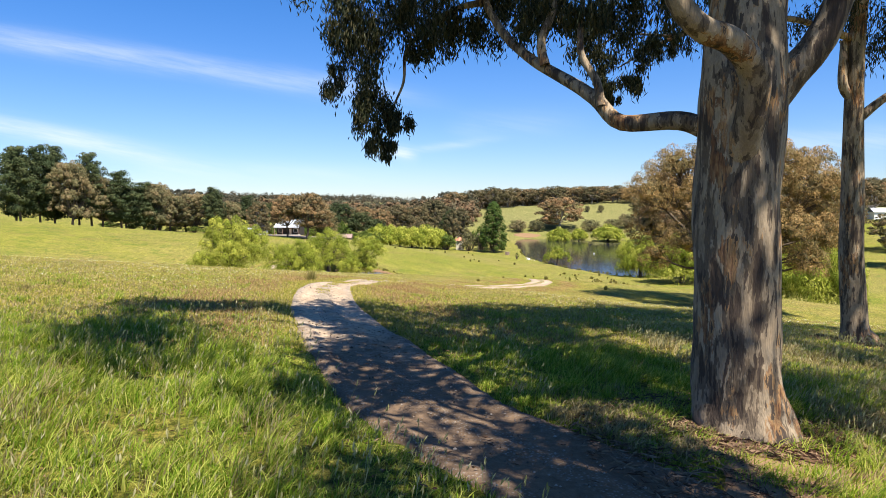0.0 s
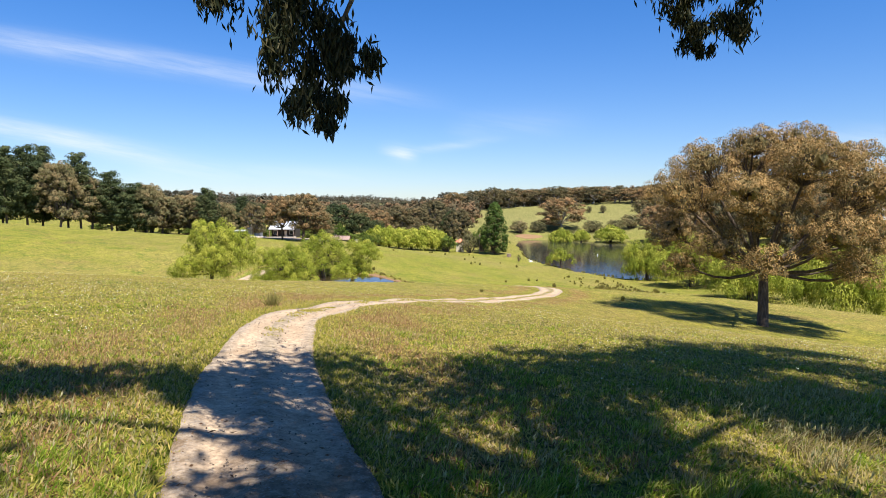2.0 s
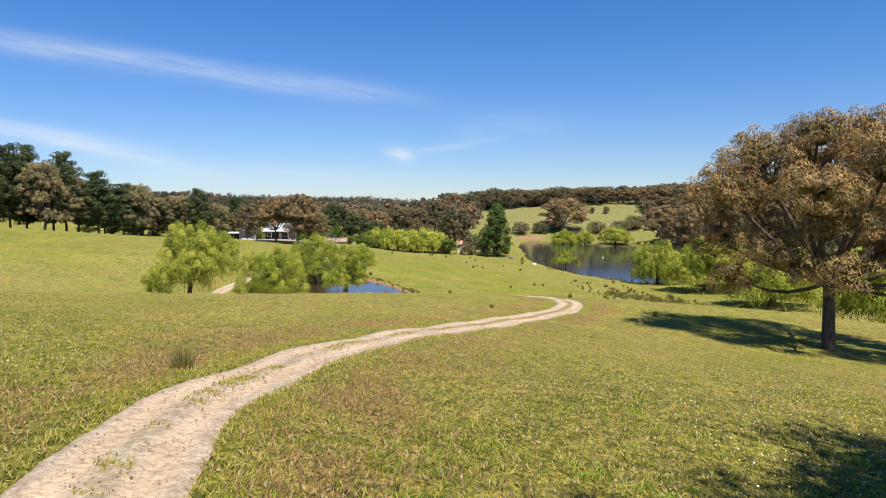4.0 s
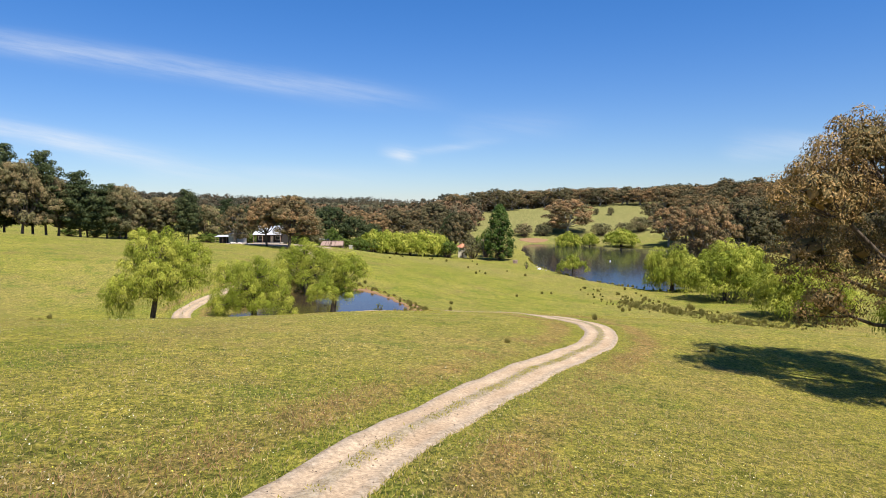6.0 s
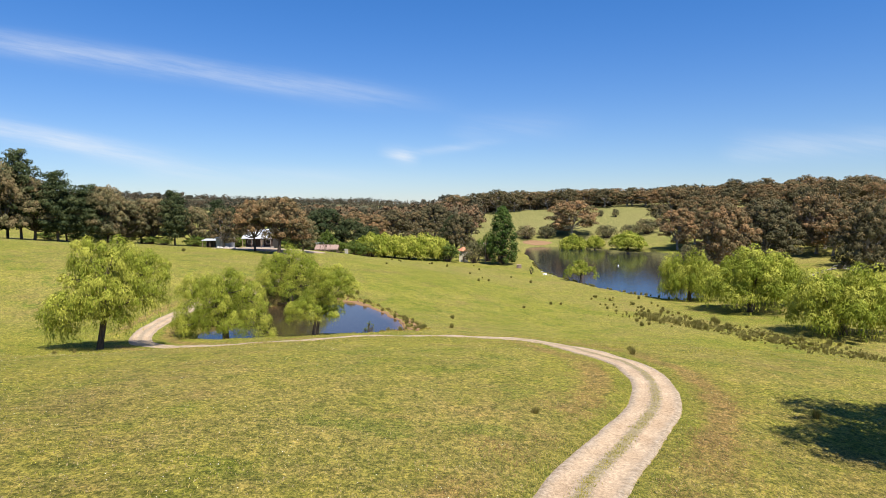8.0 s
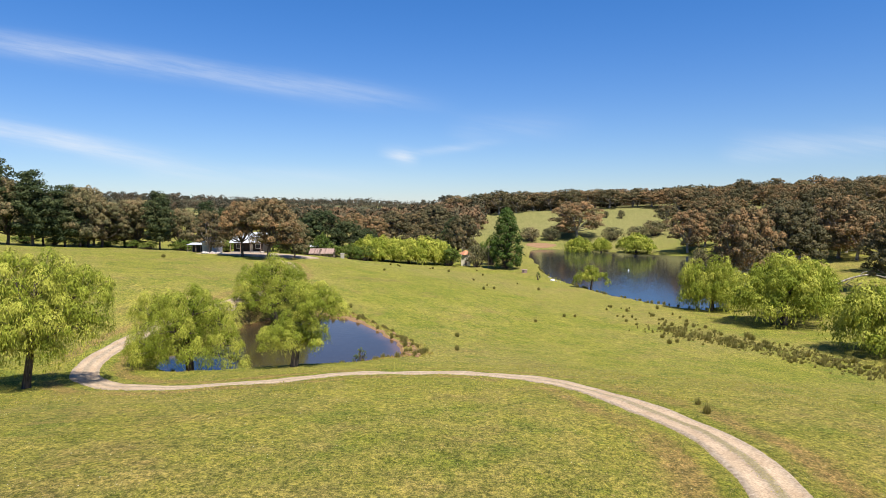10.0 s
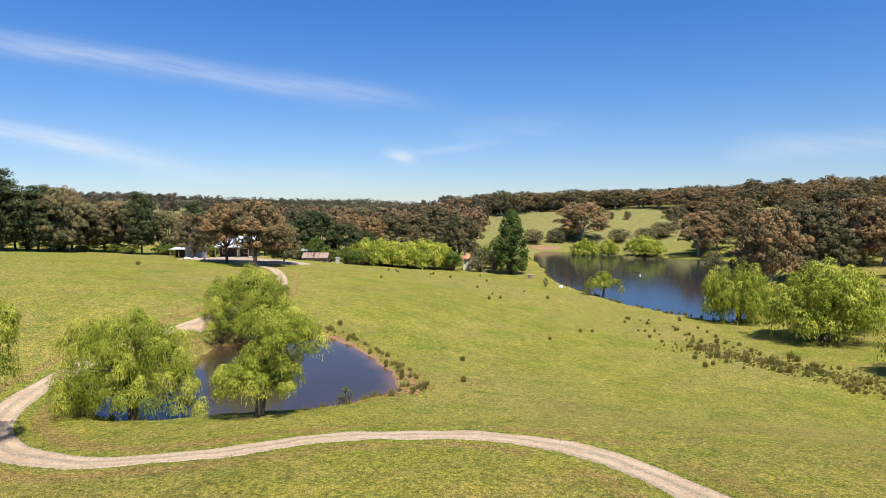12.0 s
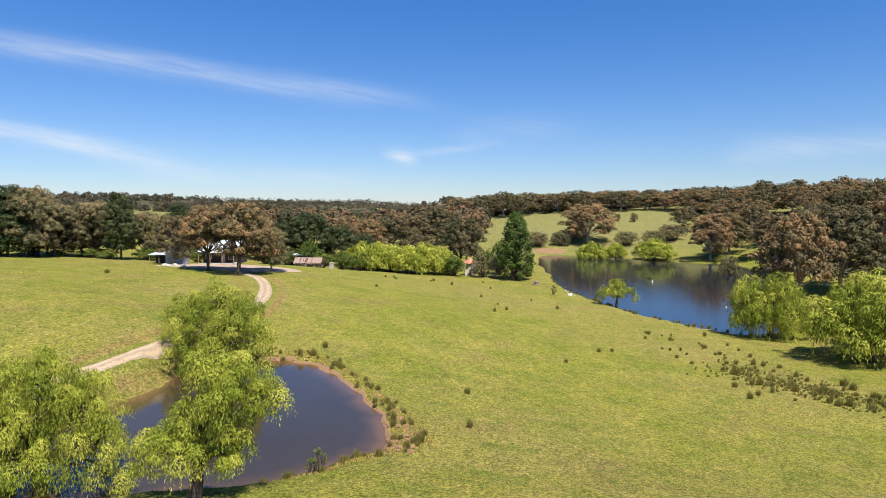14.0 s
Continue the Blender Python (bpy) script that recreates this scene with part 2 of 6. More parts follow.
def pale_bark(n):
    p = n.add("ShaderNodeTexCoord").outputs["Object"]
    g = n.noise(n.scaled(p, 3.0, 3.0, 0.7), 1.0, 6, 0.65)
    return n.ramp(g, [(0.34, (0.10, 0.080, 0.060)), (0.5, (0.30, 0.26, 0.21)), (0.7, (0.55, 0.50, 0.43))]), g


def plain(a, b, scale=3.0):
    def build(n):
        g = n.noise(n.add("ShaderNodeTexCoord").outputs["Object"], scale, 5, 0.6)
        return n.mix(n.ramp(g, [(0.3, (0, 0, 0)), (0.7, (1, 1, 1))]), a, b), g
    return build


def water_look(n):
    p = place(n)
    shallow = n.add("ShaderNodeAttribute", attribute_name="shallow").outputs["Fac"]
    col = n.mix(n.noise(p, 0.12, 3), (0.030, 0.022, 0.012), (0.055, 0.040, 0.020))
    stain = n.ramp(n.math("ADD", shallow, n.math("MULTIPLY", n.math("SUBTRACT", n.noise(p, 0.35, 4, 0.6), 0.5), 0.7)), [(0.25, (0, 0, 0)), (0.95, (1, 1, 1))])
    return n.mix(n.math("MULTIPLY", stain, 0.8), col, (0.150, 0.078, 0.034)), n.noise(n.scaled(p, 1.0, 2.4, 1), 1.3, 4, 0.6)


def lake_look(n):
    p = place(n)
    return n.mix(n.noise(p, 0.05, 3), (0.012, 0.016, 0.022), (0.022, 0.024, 0.026)), n.noise(n.scaled(p, 0.7, 1.6, 1), 0.8, 4, 0.6)


GRASS = material("pasture_grass", grass_ground, 0.95, 0.09, 0.1)
BLADE_BROWN = material("withered_grass_blade", leaf_shader((0.17, 0.095, 0.042), (0.28, 0.165, 0.070), (0.38, 0.26, 0.12), 0.0), 0.7, spec=0.08, translucent=0.3, trans_tint=(1.0, 0.95, 0.7))
GRAVEL = material("track_gravel", gravel, 0.95, 0.02, 0.15)
SAND = material("bank_clay", sandy, 0.95, 0.05, 0.1)
BLADE = material("grass_blade", leaf_shader((0.185, 0.185, 0.024), (0.345, 0.300, 0.050), (0.500, 0.395, 0.125), 0.0), 0.6, spec=0.06, translucent=0.45, trans_tint=(1.0, 1.0, 0.6))
BLADE_LUSH = material("lush_grass_blade", leaf_shader((0.120, 0.215, 0.014), (0.285, 0.360, 0.038), (0.500, 0.490, 0.120), 0.0), 0.5, spec=0.06, translucent=0.5, trans_tint=(1.0, 1.0, 0.5))
BLADE_DRY = material("dry_grass_blade", leaf_shader((0.190, 0.155, 0.060), (0.310, 0.245, 0.105), (0.450, 0.355, 0.180), 0.0), 0.7, spec=0.06, translucent=0.4, trans_tint=(1.0, 0.95, 0.7))
RUSH = material("rush_blade", leaf_shader((0.165, 0.165, 0.042), (0.260, 0.230, 0.070), (0.370, 0.300, 0.120), 0.3), 0.7, spec=0.06, translucent=0.4)
GUM_LEAF = material("gum_leaf", leaf_shader((0.022, 0.028, 0.014), (0.040, 0.047, 0.022), (0.088, 0.076, 0.036), 0.0), 0.45, spec=0.08, translucent=0.15)
GUM_CROWN = material("gum_crown_leaf", leaf_shader((0.068, 0.066, 0.033), (0.150, 0.120, 0.058), (0.310, 0.182, 0.084), 0.4, 0.35), 0.6, spec=0.06, translucent=0.05)
GUM_GOLD = material("gum_crown_golden_leaf", leaf_shader((0.120, 0.100, 0.040), (0.262, 0.176, 0.070), (0.440, 0.272, 0.108), 0.0, 0.45), 0.55, spec=0.08, translucent=0.10)
GUM_OLIVE = material("gum_crown_olive_leaf", leaf_shader((0.085, 0.085, 0.040), (0.160, 0.142, 0.066), (0.265, 0.190, 0.095), 0.35, 0.4), 0.6, spec=0.08, translucent=0.08)
FAR_LEAF = material("far_wood_leaf", leaf_shader((0.040, 0.046, 0.030), (0.078, 0.070, 0.044), (0.130, 0.092, 0.056), 0.0, 0.5), 0.7, spec=0.08)
WILLOW_LEAF = material("willow_leaf", leaf_shader((0.145, 0.180, 0.020), (0.275, 0.305, 0.036), (0.440, 0.430, 0.074), 0.08, 0.52), 0.5, spec=0.06, translucent=0.12)
PINE_LEAF = material("pine_needle", leaf_shader((0.026, 0.040, 0.016), (0.046, 0.062, 0.024), (0.085, 0.094, 0.036), 0.2, 0.4), 0.6, spec=0.08, translucent=0.05)
WOOD_LEAF = material("wooded_hill_leaf", leaf_shader((0.050, 0.052, 0.030), (0.108, 0.086, 0.046), (0.195, 0.118, 0.062), 0.0, 0.72), 0.65, spec=0.06)
GREEN_LEAF = material("shrub_leaf", leaf_shader((0.055, 0.090, 0.016), (0.105, 0.145, 0.026), (0.190, 0.200, 0.042), 0.4, 0.3), 0.55, spec=0.08, translucent=0.2)
POPLAR_LEAF = material("poplar_leaf", leaf_shader((0.032, 0.060, 0.012), (0.060, 0.102, 0.020), (0.105, 0.150, 0.032), 0.1, 0.5), 0.6, spec=0.08, translucent=0.12)
BARK = material("smooth_gum_bark", smooth_bark, 0.8, 0.03, 0.2)
BARK_ROUGH = material("rough_bark", rough_bark, 0.9, 0.03, 0.1)
BARK_PALE = material("pale_gum_bark", pale_bark, 0.8, 0.01, 0.2)
WATER = material("pond_water", water_look, 0.05, 0.008, 0.5)
WATER_RIPPLED = material("dam_water", lake_look, 0.04, 0.022, 0.5)


# ---------------------------------------------------------------- mesh helpers
def mesh_of(name, verts, quads, mat, smooth=False):
    """A mesh from an n x 3 array of places and an m x 4 (or m x 3) array of corners."""
    verts, quads = np.asarray(verts, np.float32), np.asarray(quads, np.int32)
    k = quads.shape[1]
    me = bpy.data.meshes.new(name)
    me.vertices.add(len(verts))
    me.vertices.foreach_set("co", verts.ravel())
    me.loops.add(quads.size)
    me.loops.foreach_set("vertex_index", quads.ravel())
    me.polygons.add(len(quads))
    me.polygons.foreach_set("loop_start", np.arange(0, quads.size, k, dtype=np.int32))
    me.polygons.foreach_set("use_smooth", np.full(len(quads), smooth))
    me.update(calc_edges=True)
    me.validate()
    me.materials.append(mat)
    return me


def piece(name, me, parent, label=""):
    ob = new(name, me)
    ob.parent = parent
    return tagged(ob, label)


def part(name, bm, mat, parent, label=""):
    me = bpy.data.meshes.new(name)
    bm.to_mesh(me)
    bm.free()
    me.materials.append(mat)
    return piece(name, me, parent, label)


def tube(verts, quads, path, radii, sides=8, lump=0.0, rng=None):
    """Adds a bent, tapering tube along path to the lists."""
    path, start = np.asarray(path, float), len(verts)
    ways = np.gradient(path, axis=0)
    for i, (p, w, r) in enumerate(zip(path, ways, radii)):
        w = w / (np.linalg.norm(w) + 1e-9)
        a = np.cross(w, (0.3, 1.0, 0.17) if abs(w[1]) < 0.9 else (1.0, 0, 0))
        a /= np.linalg.norm(a)
        b = np.cross(w, a)
        for k in range(sides):
            t = 2 * math.pi * k / sides
            rr = r * (1 + (lump * math.sin(3 * t + 0.7 * i) + lump * 0.6 * math.sin(5 * t + 1.3 * i) if lump else 0))
            verts.append(p + rr * (math.cos(t) * a + math.sin(t) * b))
    for i in range(len(path) - 1):
        for k in range(sides):
            k2 = (k + 1) % sides
            quads.append((start + i * sides + k, start + i * sides + k2, start + (i + 1) * sides + k2, start + (i + 1) * sides + k))


def bend(points, steps):
    """A smooth line through points, with steps between each two."""
    p = np.asarray(points, float)
    q = np.vstack([2 * p[0] - p[1], p, 2 * p[-1] - p[-2]])
    out = []
    for i in range(len(p) - 1):
        for s in np.arange(steps) / steps:
            a, b, c, d = q[i:i + 4]
            out.append(0.5 * (2 * b + (c - a) * s + (2 * a - 5 * b + 4 * c - d) * s * s + (3 * b - a - 3 * c + d) * s ** 3))
    return np.array(out + [p[-1]])


def unit(a):
    return a / (np.linalg.norm(a, axis=-1, keepdims=True) + 1e-9)


def leaves(centres, ways, length, width, rng, fold=0.0, face=None):
    """Lance-shaped leaves: one four-cornered blade at each centre, along its way."""
    m = len(centres)
    ways = unit(ways)
    if face is None:
        side = unit(np.cross(ways, rng.normal(size=(m, 3))))
    else:
        face = unit(face)
        ways = unit(ways - face * (ways * face).sum(1, keepdims=True) * 0.8)
        side = unit(np.cross(ways, face))
    length, width = (np.broadcast_to(np.asarray(s, float), (m,))[:, None] for s in (length, width))
    lift = np.cross(ways, side) * width * fold
    v = np.stack([centres - ways * length / 2, centres + side * width / 2 + lift, centres + ways * length / 2, centres - side * width / 2 + lift], 1)
    return v.reshape(-1, 3), np.arange(4 * m).reshape(-1, 4)


def joined(parts):
    vs, qs, k = [], [], 0
    for v, q in parts:
        vs.append(v), qs.append(q + k)
        k += len(v)
    return np.concatenate(vs), np.concatenate(qs)


# ---------------------------------------------------------------- ground
KX = np.array([-160, -80, -40, -5, 30, 75, 125, 200.0])
KY = np.array([-20, 25, 50, 75, 95, 115, 140, 175, 220, 290, 390, 480.0])
# heights of the valley on a coarse lattice, one row for each KY
LIE = np.array([
    [6.4, 1.4, -0.6, -1.2, -3.2, -9.5, -15.6, -24.4],
    [5.4, 0.4, -1.6, -3.4, -6.5, -12.5, -17.3, -23.7],
    [4.6, -1.4, -4.4, -6.2, -10.1, -14.0, -18.2, -23.7],
    [3.0, -5.6, -8.9, -8.9, -10.8, -15.6, -19.4, -23.8],
    [1.6, -8.8, -13.2, -11.8, -13.3, -17.8, -20.0, -23.4],
    [0.7, -9.7, -14.5, -15.3, -17.9, -21.1, -20.2, -22.5],
    [0.0, -8.5, -11.1, -17.1, -19.9, -20.8, -20.3, -20.5],
    [-3.0, -8.8, -12.3, -16.0, -21.2, -22.1, -19.7, -17.1],
    [-8.0, -12.0, -13.1, -18.1, -22.5, -22.4, -18.6, -12.2],
    [-8.6, -16.2, -19.7, -22.4, -23.3, -23.0, -18.7, -8.5],
    [-7.7, -15.4, -20.7, -21.4, -20.8, -21.4, -19.5, -3.0],
    [-5.1, -12.2, -13.3, -10.2, -6.6, -4.4, -2.6, 0.0]])
# far hills: x, y, height, spread in x and y
HILLS = [(-420, 820, 12, 260, 150), (-30, 1500, 7, 260, 300), (420, 640, 9, 220, 180), (260, 900, 6, 300, 160), (-900, 1300, 20, 500, 300), (800, 1400, 36, 500, 400),
         (-40, 640, -7, 120, 90), (-330, 420, 5, 120, 120)]
TRACK = bend([(16, -9), (9, -3), (4.6, 1.8), (1.9, 5.3), (0.7, 6.9), (-0.3, 8.6), (-1.05, 10.8), (-1.95, 13.4), (-3.05, 17.0), (-3.9, 20.6), (-4.5, 25.0), (-4.1, 28.6),
              (-3.0, 34.0), (-0.5, 42.5), (3.8, 54.0), (7.0, 60.2), (9.9, 66.2), (11.5, 73.0), (10.9, 80.5), (7.5, 91.0), (2.7, 95.8), (-4.2, 96.4), (-8.7, 95.0),
              (-14.3, 92.6), (-19.7, 92.4), (-26.2, 96.3), (-32.9, 104.0), (-36.0, 111.5), (-36.5, 117.5), (-34.8, 125.0), (-31.6, 132.5), (-29.2, 142.0),
              (-28.0, 152.0), (-28.6, 161.0), (-31.1, 177.0), (-36.3, 193.0), (-44.0, 203.0)], 6)
HALF = 1.22
POND = bend([(-30.0, 111.0), (-24.3, 107.3), (-18.0, 108.2), (-12.0, 109.6), (-7.8, 113.5), (-5.0, 117.5), (-7.2, 125.5), (-11.2, 134.0), (-16.0, 140.0), (-22.0, 141.5),
             (-27.6, 135.5), (-28.6, 130.0), (-31.4, 120.0), (-30.0, 111.0)], 5)[:-1]
DAM = bend([(60, 190.5), (53, 196.0), (44.5, 211.0), (38.5, 232.5), (34.5, 257.0), (36.8, 306.0), (43.0, 368.0), (56.0, 380.0), (70.0, 374.0), (82.0, 362.0), (95.0, 345.0),
            (119.0, 335.0), (112.0, 300.0), (95.0, 258.0), (77.0, 225.0), (69.0, 202.0), (60, 190.5)], 5)[:-1]
shore = np.random.default_rng(71)
POND = POND + shore.normal(0, 0.28, POND.shape)
DAM = DAM + shore.normal(0, 0.5, DAM.shape)
POND_Z, DAM_Z = -15.7, -23.3


def half_at(y):
    """Half the width of the track, which is narrower on its first stretch."""
    y = np.asarray(y, float)
    return HALF * (0.72 + 0.13 * np.clip((24 - y) / 9, 0, 1) + 0.20 * np.clip((y - 38) / 16, 0, 1) - 0.28 * np.clip((y - 118) / 12, 0, 1) + 0.20 * np.clip((y - 150) / 20, 0, 1))


def weights(knots, q):
    """Smooth-interpolation weights of each knot at the places q."""
    q = np.clip(np.ravel(q).astype(float), knots[0], knots[-1])
    i = np.clip(np.searchsorted(knots, q) - 1, 0, len(knots) - 2)
    h = knots[i + 1] - knots[i]
    s = (q - knots[i]) / h
    w, r = np.zeros((len(q), len(knots))), np.arange(len(q))
    w[r, i] += 2 * s ** 3 - 3 * s ** 2 + 1
    w[r, i + 1] += 3 * s ** 2 - 2 * s ** 3
    for k, c in ((i, s ** 3 - 2 * s ** 2 + s), (i + 1, s ** 3 - s ** 2)):
        lo, hi = np.maximum(k - 1, 0), np.minimum(k + 1, len(knots) - 1)
        w[r, hi] += c * h / (knots[hi] - knots[lo])
        w[r, lo] -= c * h / (knots[hi] - knots[lo])
    return w


def from_line(x, y, line, closed=False):
    """The distance of places from a line; for a closed one less than nothing inside it."""
    pts = np.stack([x, y], 1)
    far, inside = np.full(len(pts), 1e9), np.zeros(len(pts), bool)
    ends = np.roll(line, -1, 0) if closed else line[1:]
    for a, b in zip(line if closed else line[:-1], ends):
        ab = b - a
        t = np.clip(((pts - a) @ ab) / (ab @ ab + 1e-9), 0, 1)
        far = np.minimum(far, np.hypot(*(pts - a - t[:, None] * ab).T))
        if closed:
            cross = (a[1] > pts[:, 1]) != (b[1] > pts[:, 1])
            inside ^= cross & (pts[:, 0] < (b[0] - a[0]) * (pts[:, 1] - a[1]) / (b[1] - a[1] + 1e-12) + a[0])
    return np.where(inside, -far, far)


def smooth(t):
    t = np.clip(t, 0, 1)
    return t * t * (3 - 2 * t)


def ground_height(x, y, bed=True):
    x, y = np.ravel(np.asarray(x, float)), np.ravel(np.asarray(y, float))
    z = np.einsum("ni,ij,nj->n", weights(KY, y), LIE, weights(KX, x))
    for hx, hy, h, sx, sy in HILLS:
        z += h * np.exp(-((x - hx) / sx) ** 2 - ((y - hy) / sy) ** 2)
    z += 0.06 * np.sin(0.61 * x + 0.3 * y) * np.sin(0.43 * y - 0.22 * x) + 0.03 * np.sin(1.7 * x + 0.4) * np.sin(1.3 * y + 1.1)
    for line, level, reach, rim in ((POND, POND_Z, 2.8, 0.5), (DAM, DAM_Z, 14.0, 0.35)):
        box = (x > line[:, 0].min() - 20) & (x < line[:, 0].max() + 20) & (y > line[:, 1].min() - 20) & (y < line[:, 1].max() + 20)
        if box.any():
            d = from_line(x[box], y[box], line, True)
            bank = level + np.where(d > 0, np.minimum(d * 0.5, rim + 0.03 * d), np.maximum(d * 0.35, -1.8))
            z[box] = bank + (z[box] - bank) * smooth(d / reach)
    if bed:
        box = (x > -60) & (x < 25) & (y > -15) & (y < 215)
        if box.any():
            d = from_line(x[box], y[box], TRACK)
            z[box] -= 0.14 * smooth((half_at(y[box]) + 0.25 - d) / 0.5)
    return z


def height_at(x, y):
    return float(ground_height([x], [y])[0])


def graded(a, b, step, low, high, grow):
    out = list(np.arange(a, b + step / 2, step))
    s = step
    while out[-1] < high:
        s = s * grow
        out.append(out[-1] + s)
    s, left = step, [a]
    while left[-1] > low:
        s = s * grow
        left.append(left[-1] - s)
    return np.array(left[:0:-1] + out)


gx, gy = graded(-45, 30, 0.5, -3000, 3000, 1.06), graded(-4, 146, 0.5, -400, 4200, 1.05)
mx, my = np.meshgrid(gx, gy)
nx, ny = len(gx), len(gy)
cells = (np.arange(ny - 1)[:, None] * nx + np.arange(nx - 1)).ravel()
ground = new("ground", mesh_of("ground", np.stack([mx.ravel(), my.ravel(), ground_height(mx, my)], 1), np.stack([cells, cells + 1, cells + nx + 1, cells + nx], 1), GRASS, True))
ground.data.attributes.new("trackside", "FLOAT", "POINT").data.foreach_set("value", np.clip(from_line(mx.ravel(), my.ravel(), TRACK) - half_at(my.ravel()), 0, 9).astype(np.float32))
tagged(ground, "green pasture with dry yellow and brown patches", "ground", kind="structure")

# gravel track: uneven edges, two wheel ruts and a raised middle
rng = np.random.default_rng(5)
line = bend(TRACK, 3)
way = unit(np.gradient(line, axis=0))
across = np.stack([way[:, 1], -way[:, 0]], 1)
cuts = np.array([-1.22, -1.0, -0.85, -0.62, -0.42, -0.2, 0.0, 0.2, 0.42, 0.62, 0.85, 1.0, 1.22])
rut = np.array([-0.25, 0.0, 0.02, -0.02, -0.02, 0.02, 0.04, 0.02, -0.02, -0.02, 0.02, 0.0, -0.25])
run = np.arange(len(line))
edge_l = 1 + 0.02 * np.sin(run * 0.31 + 1) + rng.normal(0, 0.012, len(run))
edge_r = 1 + 0.02 * np.sin(run * 0.27) + rng.normal(0, 0.012, len(run))
scale_ = np.where(cuts[None] < 0, edge_l[:, None], edge_r[:, None]) * half_at(line[:, 1])[:, None]
pts = line[:, None] + across[:, None] * (cuts[None] * scale_)[..., None]
pz = ground_height(pts[..., 0], pts[..., 1], False).reshape(pts.shape[:2]) + rut[None] - 0.01
k = len(cuts)
cells = (np.arange(len(line) - 1)[:, None] * k + np.arange(k - 1)).ravel()
track = new("farm_track", mesh_of("farm_track", np.concatenate([pts, pz[..., None]], 2).reshape(-1, 3), np.stack([cells, cells + 1, cells + k + 1, cells + k], 1), GRAVEL, True))
# weight of the litter and painted canopy shade, fading out by y = 18
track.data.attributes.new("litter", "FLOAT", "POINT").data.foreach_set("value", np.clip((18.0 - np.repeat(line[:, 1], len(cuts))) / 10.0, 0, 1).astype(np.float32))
track.data.attributes.new("across", "FLOAT", "POINT").data.foreach_set("value", np.tile(cuts, len(line)).astype(np.float32))
tagged(track, "pale gravel farm track with two wheel ruts", "track", kind="structure")


def water(name, line, level, label, look):
    """A flat sheet in rings from the shore to the middle, which know how shallow they are."""
    mid = line.mean(0)
    steps = [(1.0, 1.2, 1.0), (0.97, 0, 0.9), (0.90, 0, 0.45), (0.80, 0, 0.15), (0.6, 0, 0.0), (0.3, 0, 0.0), (0.02, 0, 0.0)]
    m = len(line)
    pts = np.concatenate([mid + (line - mid) * s + unit(line - mid) * o for s, o, d in steps])
    k = np.arange(m)
    quads = np.concatenate([np.stack([r * m + k, r * m + (k + 1) % m, (r + 1) * m + (k + 1) % m, (r + 1) * m + k], 1) for r in range(len(steps) - 1)])
    area = 0.5 * np.sum(line[:, 0] * np.roll(line[:, 1], -1) - line[:, 1] * np.roll(line[:, 0], -1))
    me = mesh_of(name, np.column_stack([pts, np.full(len(pts), level)]), quads if area > 0 else quads[:, ::-1], look)
    me.attributes.new("shallow", "FLOAT", "POINT").data.foreach_set("value", np.repeat([d for s, o, d in steps], m).astype(np.float32))
    tagged(new(name, me), label, "water", kind="structure")


water("pond_water", POND, POND_Z, "still brown pond reflecting blue sky", WATER)
water("dam_water", DAM, DAM_Z, "wide dark blue dam lake", WATER_RIPPLED)


# ---------------------------------------------------------------- trees
def limb_path(a, b, sag, rng, steps=5):
    a, b = np.asarray(a, float), np.asarray(b, float)
    t = np.linspace(0, 1, steps + 1)[:, None]
    p = a + (b - a) * t
    p += np.sin(math.pi * t) * (np.array([0, 0, sag]) + rng.normal(0, 0.08 * np.linalg.norm(b - a), 3) * [1, 1, 0.4])
    return p


def tuft_places(masses, count, rng, gap, under=-0.35):
    """Places for tufts over the outsides of rounded masses (x, y, z, radius, flatness), kept apart and out of the inside of other masses."""
    ms = np.asarray(masses, float)
    share = ms[:, 3] ** 2 / np.sum(ms[:, 3] ** 2)
    k = rng.choice(len(ms), count * 12, p=share)
    d = unit(rng.normal(size=(len(k), 3)) + [0, 0, 0.22])
    at = ms[k, :3] + d * ms[k, 3:4] * rng.uniform(0.70, 1.08, (len(k), 1)) * np.column_stack([np.ones((len(k), 2)), ms[k, 4]])
    good = d[:, 2] > under
    for x, y, z, r, f in masses:
        good &= np.linalg.norm((at - [x, y, z]) / [1, 1, f], axis=1) > 0.66 * r
    good &= at[:, 2] > 0.7
    kept = []
    for i in np.nonzero(good)[0]:
        if len(kept) >= count:
            break
        if not kept or np.min(np.sum((at[kept] - at[i]) ** 2, 1)) > gap * gap:
            kept.append(i)
    return at[kept], d[kept], k[kept]


